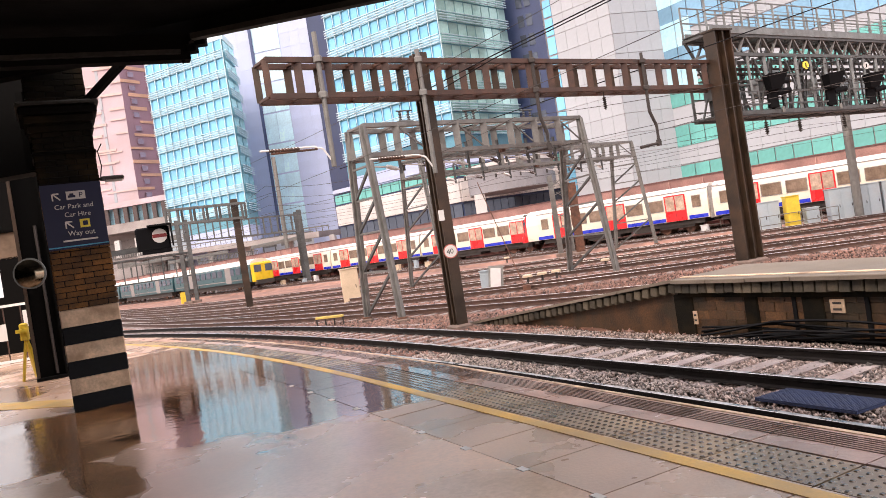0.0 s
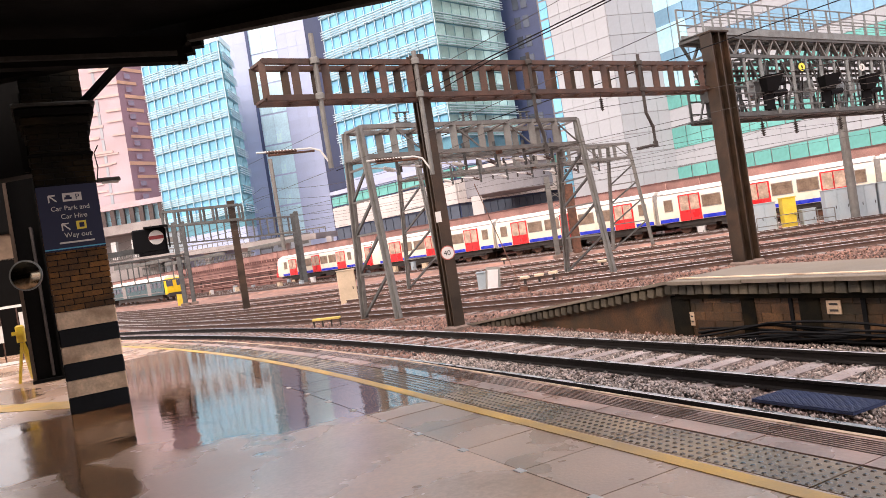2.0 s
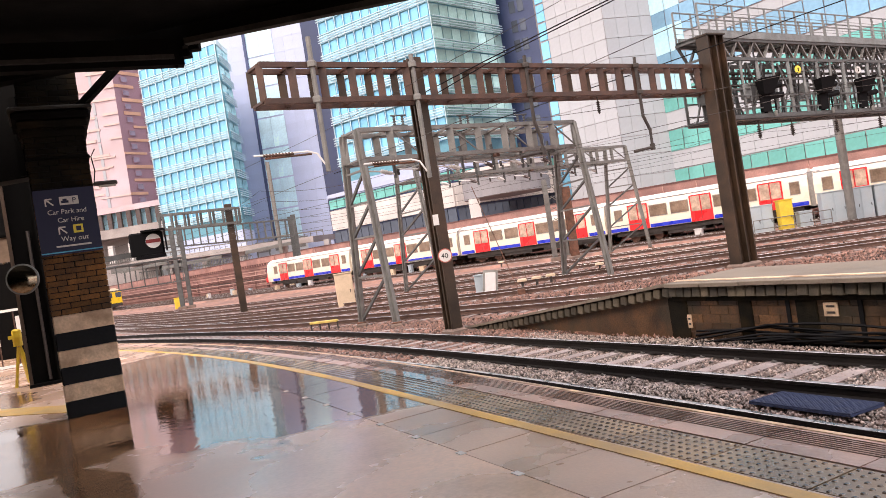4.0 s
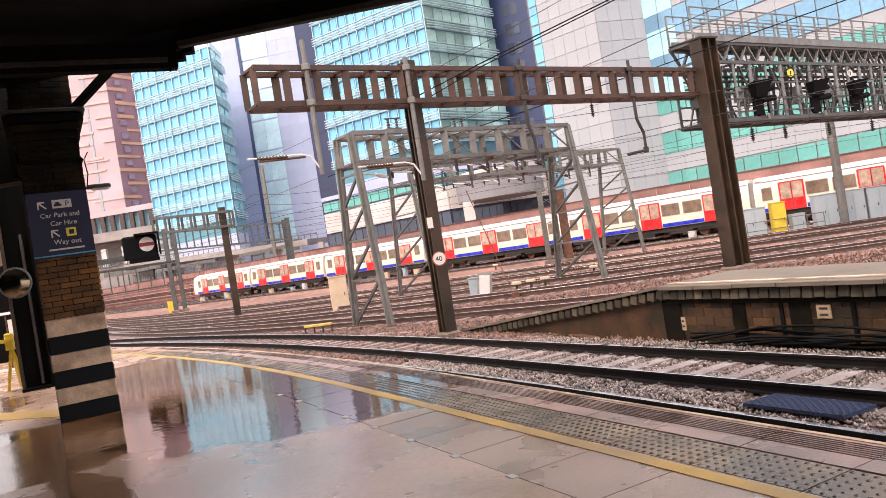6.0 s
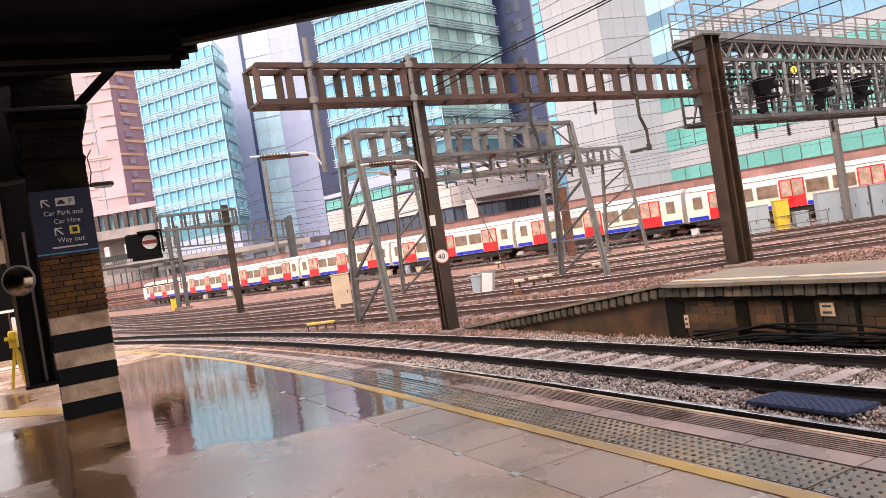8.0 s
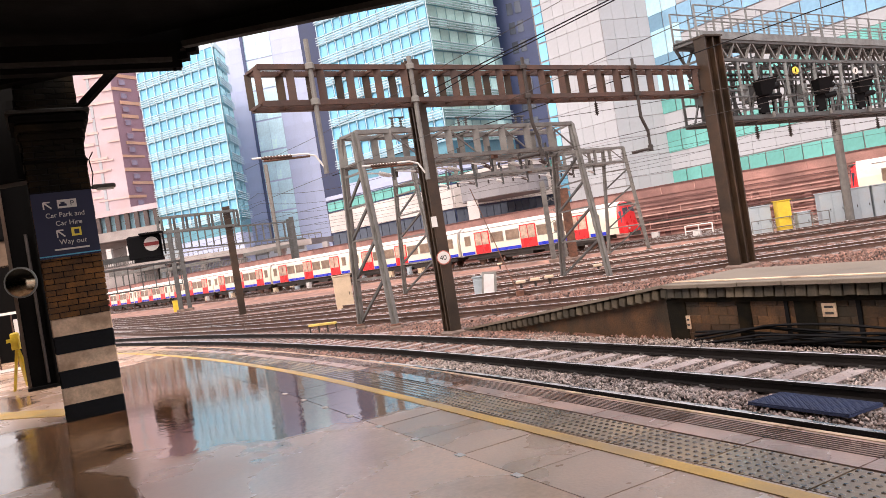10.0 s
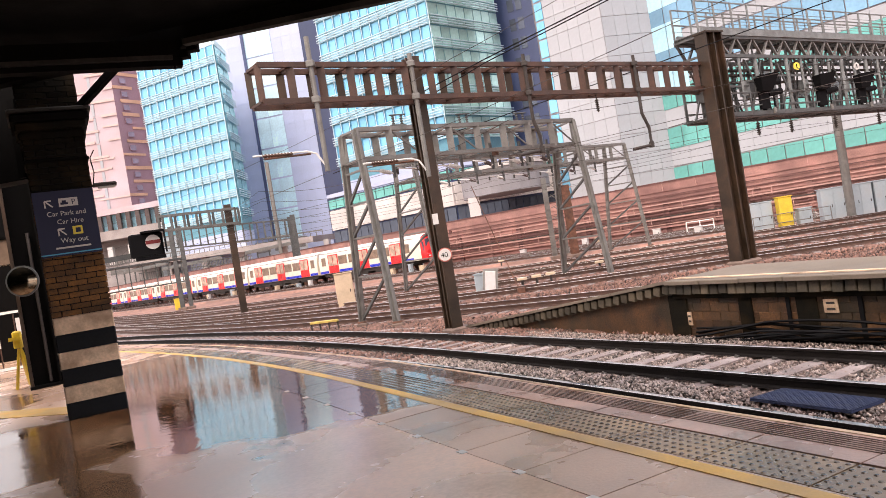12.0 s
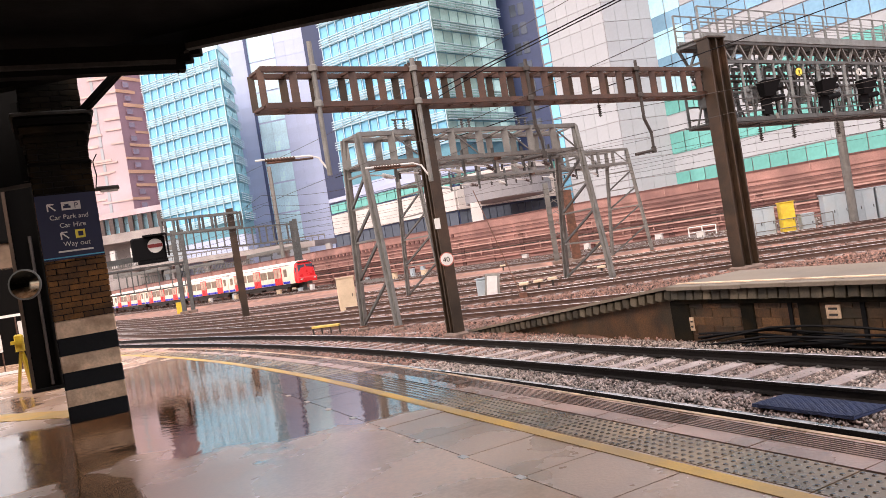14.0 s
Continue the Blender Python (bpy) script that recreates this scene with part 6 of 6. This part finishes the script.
        part("pier", Geo().box((f.x, f.y - 2.0, 7), (1.2, 1.2, 14.5)), CONCRETE, t)
    # road deck with parapet behind the yard
    e0, e1 = at_az(-0.50, 200), at_az(-0.14, 150)
    t = thing("road_bridge", Matrix.Identity(4), "pale elevated road deck with a railed parapet", "bridge")
    part("deck", Geo().beam(e0 + Vector((0, 0, 10.2)), e1 + Vector((0, 0, 7.2)), 8, 1.1), BRIDGEGREY, t)
    part("parapet", Geo().beam(e0 + Vector((0, -4, 11.6)), e1 + Vector((0, -4, 8.6)), 0.2, 0.25), GALV, t)
    for k in range(60):
        f = e0.lerp(e1, k / 59)
        part("baluster", Geo().box((f.x, f.y - 4, 11.2 - 3 * k / 59), (0.12, 0.12, 1.1)), GALV, t)
    for k in range(9):
        f = e0.lerp(e1, k / 8)
        part("pier", Geo().box((f.x, f.y, 4.8 - 1.5 * k / 8), (1.0, 3, 10 - 3 * k / 8)), CONCRETE, t)
    for az, w, z0, z1, mat, lab in ((-0.325, 10.5, 4.5, 14.0, CABGREY, "grey metal-clad plant room"), (-0.275, 7.0, 5, 9.5, PANELWHITE, "white flat-roofed cabin"), (-0.20, 12.0, 4.5, 9.0, PANELWHITE, "white flat-roofed cabin"), (-0.41, 17.0, 3.5, 9.5, BRIDGEGREY, "grey concrete shed")):
        q = at_az(az, 178)
        o = thing("plant_room", pose(q.x, q.y, 0, 0, 0, 12), lab + " behind the wall", "shed", "sheds behind the wall")
        part("walls", Geo().bevel_box((0, 0, z1 / 2), (w, 4, z1), 0.1), mat, o)
        part("roof", Geo().box((0, 0, z1 + 0.1), (w + 0.4, 4.4, 0.2)), GALV, o)
        for k in range(3):
            part("louvre_panel", Geo().box((-w / 3 + k * w / 3, -2.03, z1 - 1.6), (w / 4, 0.06, 1.2)), GALV, o)
    # lilac tower
    a, b, c = at_az(-0.262, 192), at_az(-0.1310, 186), at_az(-0.1000, 196)
    t = thing("clad_tower", Matrix.Identity(4), "lilac grey clad tower with glass strip and navy side", "tower building")
    block(t, [a, b, c, c + (a - b)], 0, 110, PANELGREY)
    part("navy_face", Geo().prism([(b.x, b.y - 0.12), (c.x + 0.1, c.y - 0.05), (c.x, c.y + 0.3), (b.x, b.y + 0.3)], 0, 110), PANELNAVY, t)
    panes_wall(t, a + (b - a) * 0.43, a + (b - a) * 0.71, 2, 108, 2, 14, STRIPGLASS, (0.98, 0.95), 0.1)
    part("mullion", Geo().box((a.lerp(b, 0.43).x, a.lerp(b, 0.43).y - 0.3, 55), (0.7, 0.5, 110)), PANELNAVY, t)
    panes_wall(t, a, a + (b - a) * 0.42, 2, 108, 3, 30, PANELGREY, (0.994, 0.990), 0.04, "panel")
    panes_wall(t, a + (b - a) * 0.72, b, 2, 108, 3, 30, PANELGREY, (0.994, 0.990), 0.04, "panel")
    office_block(at_az(-0.1080, 148), at_az(0.0385, 132), at_az(0.126, 146), 20, 72, 12, 8, 13, 10, "tall cyan glass office block with louvred floors", MINTGLASS)
    # navy link
    a, b = at_az(0.1245, 150), at_az(0.180, 146)
    t = thing("link_building", Matrix.Identity(4), "navy clad stair tower between the office blocks", "building")
    block(t, [a, b, b + Vector((0, 15, 0)), a + Vector((0, 15, 0))], 0, 75, PANELNAVY)
    panes_wall(t, a + (b - a) * 0.3, a + (b - a) * 0.7, 6, 74, 2, 18, DARKGLASS, (0.7, 0.6), 0.1)
    # podium
    a, b, c = at_az(-0.128, 140), at_az(0.035, 118), at_az(0.185, 124)
    t = thing("podium_building", Matrix.Identity(4), "white clad podium with a dark glazed band", "building")
    block(t, [a, b, c, c + Vector((0, 20, 0)), a + Vector((0, 10, 0))], 0, 13.5, PANELNAVY)
    for p, q in ((a, b), (b, c)):
        part("white_band", Geo().beam(p + Vector((0, -0.2, 9.6)), q + Vector((0, -0.2, 9.6)), 0.8, 3.6), CONCRETE, t)
        part("roof_edge", Geo().beam(p + Vector((0, -0.2, 14)), q + Vector((0, -0.2, 14)), 1.0, 0.7), PANELGREY, t)
        panes_wall(t, p, q, 11.6, 13.4, 14, 1, GREENGLASS, (0.93, 0.9), 0.3)
        panes_wall(t, p, q, 5.4, 7.6, 16, 1, DARKGLASS, (0.93, 0.9), 0.2)
        part("lower_band", Geo().beam(p + Vector((0, -0.3, 4.2)), q + Vector((0, -0.3, 4.2)), 0.8, 2.2), CONCRETE, t)
    # rounded concrete drum at the podium's end
    t = thing("concrete_drum", pose(11.5, 112.0, 0), "grey rounded concrete drum on a pale pillar", "building")
    part("drum", Geo().tube([(0, 0, 8.0), (0, 0, 9.2), (0, 0, 11.6)], 6.4, 28), DRUMGREY, t)
    part("rim", Geo().tube([(0, 0, 11.6), (0, 0, 12.1)], 6.7, 28), CONCRETE, t)
    part("pillar", Geo().box((-5.2, -3.2, 4), (1.5, 1.5, 8)), CONCRETE, t)
    # pale panel building with teal windows
    a, f, b, c = at_az(0.1765, 112), at_az(0.262, 104), at_az(0.3250, 106), at_az(0.75, 74)
    t = thing("panel_building", Matrix.Identity(4), "pale panel-clad office building with teal window bands", "office building")
    block(t, [a, f, b, c, c + Vector((10, 30, 0)), a + Vector((5, 30, 0))], 0, 62, PANELJOINT)
    panes_wall(t, a + (f - a) * 0.14, f, 2, 62, 5, 22, PANELWHITE, (0.985, 0.975), 0.05, "panel")
    panes_wall(t, f, b, 2, 62, 4, 22, PANELWHITE, (0.985, 0.975), 0.05, "panel")
    panes_wall(t, a, a + (f - a) * 0.14, 2, 62, 1, 22, CYANGLASS, (0.9, 0.9), 0.06)
    h = 60 / 11
    panes_wall(t, b, c, 2, 2 + 3 * h, 12, 3, PANELWHITE, (0.99, 0.44), 0.05, "panel", 0.25)
    panes_wall(t, b, c, 2, 2 + 3 * h, 16, 3, GREENGLASS, (0.94, 0.52), 0.12, lift=0.74)
    panes_wall(t, b, c, 2 + 3 * h, 62, 12, 8, PANELWHITE, (0.99, 0.26), 0.05, "panel", 0.14)
    panes_wall(t, b, c, 2 + 3 * h, 62, 16, 8, SKYGLASS, (0.94, 0.68), 0.12, lift=0.64)
    panes_wall(t, b, b + (c - b) * 0.13, 16, 62, 2, 8, BLUEGLASS, (0.94, 0.62), 0.16, lift=0.6)


# ---- trains ----
CAR_L, CAR_W = 15.5, 2.92


def car_shell(x0, x1, z0=1.0):
    side = [(-CAR_W / 2 + 0.04, z0), (CAR_W / 2 - 0.04, z0), (CAR_W / 2, 1.5), (CAR_W / 2 - 0.02, 2.4), (CAR_W / 2 - 0.14, 3.05)]
    prof = side + [(-y, z) for y, z in reversed(side[2:])]
    g = Geo()
    n = len(prof)
    g.v = [(x0, y, z) for y, z in prof] + [(x1, y, z) for y, z in prof]
    g.f = [(k, n + k, n + (k + 1) % n, (k + 1) % n) for k in range(n)] + [tuple(range(n)), tuple(2 * n - 1 - k for k in range(n))]
    return g


def car_roof(x0, x1):
    g = Geo()
    prof = [(CAR_W / 2 - 0.13, 3.0), (CAR_W / 2 - 0.30, 3.36), (CAR_W / 2 - 0.75, 3.58), (0.35, 3.67)]
    prof = prof + [(-y, z) for y, z in reversed(prof)]
    n = len(prof)
    g.v = [(x0, y, z) for y, z in prof] + [(x1, y, z) for y, z in prof]
    g.f = [(k, n + k, n + (k + 1) % n, (k + 1) % n) for k in range(n)] + [tuple(range(n)), tuple(2 * n - 1 - k for k in range(n))]
    return g


def metro_car(cab=0):
    """One coach; cab = +1 or -1 adds a driving end at that end."""
    label = "white metro coach with red doors and blue skirt" + (" and red end" if cab else "")
    t = thing("metro_car", Matrix.Identity(4), label, "train car", "metro train cars")
    h = CAR_L / 2
    x0, x1 = -h, h
    part("body", car_shell(x0, x1), CARWHITE, t)
    part("roof", car_roof(x0 + 0.02, x1 - 0.02), CARROOF, t, "pale roof")
    part("roof_rail", Geo().box((0, 0, 3.30), (CAR_L - 0.1, CAR_W - 0.42, 0.05)), BELLOWS, t, "grey roof gutter line")
    part("underframe", Geo().box((0, 0, 0.82), (CAR_L - 1.0, 2.4, 0.4)).box((-1.5, 0, 0.6), (3.0, 2.2, 0.5)).box((2.2, 0, 0.62), (1.8, 2.3, 0.45)), UNDER, t)
    for bx in (-4.9, 4.9):
        bogie = part("bogie", Geo().box((bx, -1.0, 0.55), (2.9, 0.16, 0.24)).box((bx, 1.0, 0.55), (2.9, 0.16, 0.24)).box((bx, 0, 0.6), (0.6, 2.2, 0.3)), UNDER, t)
        for wx in (-1.0, 1.0):
            for wy in (-0.72, 0.72):
                part("wheel", Geo().disc((bx + wx, wy - 0.06, 0.42), (0, 1, 0), 0.42, 0.13, 18), RUST, bogie)
    for sgn in (-1, 1):
        y = sgn * (CAR_W / 2 + 0.005)
        for dx in (-5.15, 0.0, 5.15):
            door = part("door", Geo().bevel_box((dx, y, 2.06), (1.72, 0.06, 2.08), 0.02), CARRED, t, "red double door")
            for k in (-0.40, 0.40):
                part("door_window", Geo().box((dx + k, y + sgn * 0.03, 2.42), (0.70, 0.02, 1.16)), DOORGLASS, door)
            part("door_seam", Geo().box((dx, y + sgn * 0.032, 2.06), (0.03, 0.01, 2.0)), UNDER, door)
        for wx, ww in ((-6.85, 0.62), (-3.45, 1.38), (-1.70, 1.38), (1.70, 1.38), (3.45, 1.38), (6.85, 0.62)):
            fr = part("window", Geo().bevel_box((wx, y - sgn * 0.01, 2.38), (ww + 0.1, 0.05, 0.96), 0.02), BELLOWS, t)
            part("pane", Geo().box((wx, y + sgn * 0.018, 2.38), (ww, 0.02, 0.86)), CARGLASS, fr)
        for c, w in ((-6.9, 1.5), (-2.575, 3.3), (2.575, 3.3), (6.9, 1.5)):
            part("skirt_stripe", Geo().box((c, y - sgn * 0.03, 1.18), (w, 0.06, 0.28)), CARBLUE, t, "blue stripe")
    for sgn in (-1, 1):
        if sgn == cab:
            x = sgn * h
            part("cab_side", car_shell(*sorted((x, x + sgn * 1.03))), CARWHITE, t, "white cab side")
            part("cab_roof", car_roof(*sorted((x, x + sgn * 1.03))), CARROOF, t, "pale cab roof")
            g = Geo()
            prof = [(-1.40, 1.0), (1.40, 1.0), (1.46, 1.6), (1.40, 2.6), (1.18, 3.3), (0.6, 3.6), (-0.6, 3.6), (-1.18, 3.3), (-1.40, 2.6), (-1.46, 1.6)]
            n = len(prof)
            for off, k in ((1.02, 1.0), (1.2, 0.98), (1.45, 0.86)):
                g.v += [(x + sgn * (off + (0.15 if z < 1.7 and off > 1.2 else 0)), yy * k, 1.0 + (z - 1.0) * (k if off else 1)) for yy, z in prof]
            for r in (0, n):
                g.f += [(r + j, r + n + j, r + n + (j + 1) % n, r + (j + 1) % n) for j in range(n)]
            g.f += [tuple(range(n)), tuple(3 * n - 1 - j for j in range(n))]
            nose = part("cab_front", g, CARRED, t, "red cab end", smooth=False)
            for yy in (-0.58, 0.58):
                part("windscreen", Geo().bevel_box((x + sgn * 1.45, yy, 2.42), (0.07, 1.02, 1.36), 0.03), DARKGLASS, nose, "dark windscreen")
                part("side_window", Geo().box((x + sgn * 1.28, yy * 2.25, 2.35), (0.2, 0.1, 1.0)), DARKGLASS, nose, "dark corner window")
            part("brow", Geo().bevel_box((x + sgn * 1.15, 0, 3.42), (0.75, 1.9, 0.14), 0.05), UNDER, nose, "dark brow over the windscreen")
            part("apron", Geo().bevel_box((x + sgn * 1.55, 0, 1.28), (0.42, 2.7, 0.62), 0.1), CARRED, nose, "red bumper apron")
            part("coupler", Geo().box((x + sgn * 1.8, 0, 0.85), (0.8, 0.4, 0.35)), UNDER, nose)
            for yy in (-0.95, 0.95):
                part("tail_light", Geo().box((x + sgn * 1.77, yy, 1.35), (0.04, 0.3, 0.12)), SIGNWHITE, nose)
        elif sgn == 1 or cab == 1:
            part("gangway", Geo().box((sgn * (h + 0.4), 0, 2.15), (0.9, 2.3, 2.5)), BELLOWS, t, "grey gangway bellows")
    return t


def turbo_car(cab=0):
    label = "dark green diesel coach" + (" with a yellow cab end" if cab else "")
    t = thing("diesel_car", Matrix.Identity(4), label, "train car", "diesel train cars")
    L = 22.6
    h = L / 2
    g = car_shell(-h, h, 0.95)
    part("body", g, GREEN, t)
    part("roof", car_roof(-h + 0.02, h - 0.02), CARROOF, t, "pale grey roof")
    part("underframe", Geo().box((0, 0, 0.7), (L - 3, 2.3, 0.6)), UNDER, t)
    for bx in (-7.8, 7.8):
        bogie = part("bogie", Geo().box((bx, -1.0, 0.55), (3.2, 0.16, 0.28)).box((bx, 1.0, 0.55), (3.2, 0.16, 0.28)), UNDER, t)
        for wx in (-1.1, 1.1):
            for wy in (-0.72, 0.72):
                part("wheel", Geo().disc((bx + wx, wy - 0.06, 0.42), (0, 1, 0), 0.42, 0.13, 16), RUST, bogie)
    for sgn in (-1, 1):
        y = sgn * (CAR_W / 2 + 0.006)
        for dx in (-5.5, 5.5):
            part("door", Geo().bevel_box((dx, y, 2.05), (1.5, 0.05, 2.0), 0.02), BELLOWS, t, "grey double door")
        for k in range(-6, 7):
            if abs(abs(k * 1.65) - 5.5) > 1.0:
                part("window", Geo().box((k * 1.65, y, 2.4), (1.2, 0.04, 0.8)), DARKGLASS, t)
        part("stripe", Geo().box((0, y - sgn * 0.012, 1.35), (L - 0.6, 0.04, 0.10)), BELLOWS, t, "pale grey stripe")
    if cab:
        x = cab * h
        nose = part("cab_front", Geo().bevel_box((x + cab * 0.3, 0, 2.05), (0.75, 2.75, 2.3), 0.2), CABYELLOW, t, "yellow cab front")
        part("windscreen", Geo().box((x + cab * 0.68, -0.75, 2.45), (0.04, 0.95, 0.85)).box((x + cab * 0.68, 0.75, 2.45), (0.04, 0.95, 0.85)), DARKGLASS, nose)
        part("buffer", Geo().box((x + cab * 0.6, 0, 0.8), (0.8, 2.3, 0.5)), UNDER, nose)
    return t


def build_trains():
    """Sets of coaches with the place of each along the line: (coach, offset behind the reference end, line offset)."""
    mid, cab_a, cab_b = metro_car(0), metro_car(1), metro_car(-1)
    sets = []
    pitch = 15.8
    # train towards the far left: its head is the reference, coaches follow to the right
    for i in range(7):
        if i == 6:
            c = cab_a
        elif i == 0:
            c = cab_b
        else:
            c = mid if i == 1 else copy_thing(mid, Matrix.Identity(4))
        sets.append((c, "near", 11.2 + i * pitch, 0.0))
    for i in range(7):
        src = cab_b if i == 0 else cab_a if i == 6 else mid
        sets.append((copy_thing(src, Matrix.Identity(4)), "far", 10.5 + i * pitch, 3.6))
    t1, t2 = turbo_car(1), turbo_car(0)
    sets.append((t1, "diesel", -12.2, -4.2))
    sets.append((t2, "diesel", -35.6, -4.2))
    sets.append((copy_thing(t2, Matrix.Identity(4)), "diesel", -59.0, -4.2))
    return sets


def head_near(t):
    return 49.8 - 9.9 * t - 0.04 * t * t + 1.9 * math.exp(-((t - 6.8) / 2.4) ** 2)


def tail_far(t):
    return -14.3 + 10.9 * t - 0.17 * t * t


def end_diesel(t):
    return 15.3 - 12.8 * t


def motions():
    places = {"near": head_near, "far": tail_far, "diesel": end_diesel}
    for coach, which, back, off in TRAINS:
        rows = []
        for i in range(29):
            t = i * 0.5
            x, y, a = metro_line(places[which](t) + back, off)
            rows.append((t, pose(x, y, 0, 0, 0, math.degrees(a))))
        walk(coach, rows)


# ---- build ----
ground()
tracks()
platform()
column()
canopy()
portal()
speed_sign()
big_post()
lattice_portal((-3.16, 28.3), (-1.73, 26.1), (5.9, 36.8), (7.1, 32.0), 6.75, 1.05, "galvanised lattice gantry with splayed legs across the tracks", GALV, 8, 0.58, 0.27, 0.26)
lattice_portal((-2.1, 43.6), (0.0, 40.0), (11.8, 52.5), (14.3, 51.4), 7.0, 0.95, "galvanised lattice gantry farther along the tracks", GALV, 12, 0.5, 0.24, 0.2)
signal_gantry()
drop_tubes()
wires()
far_gantries()
gantry_fittings()
back_of_yard()
banner_signal()
yard_clutter()
track_mat()
station_side()
far_platform()
retaining_wall()
buildings()
stones()
TRAINS = build_trains()
motions()
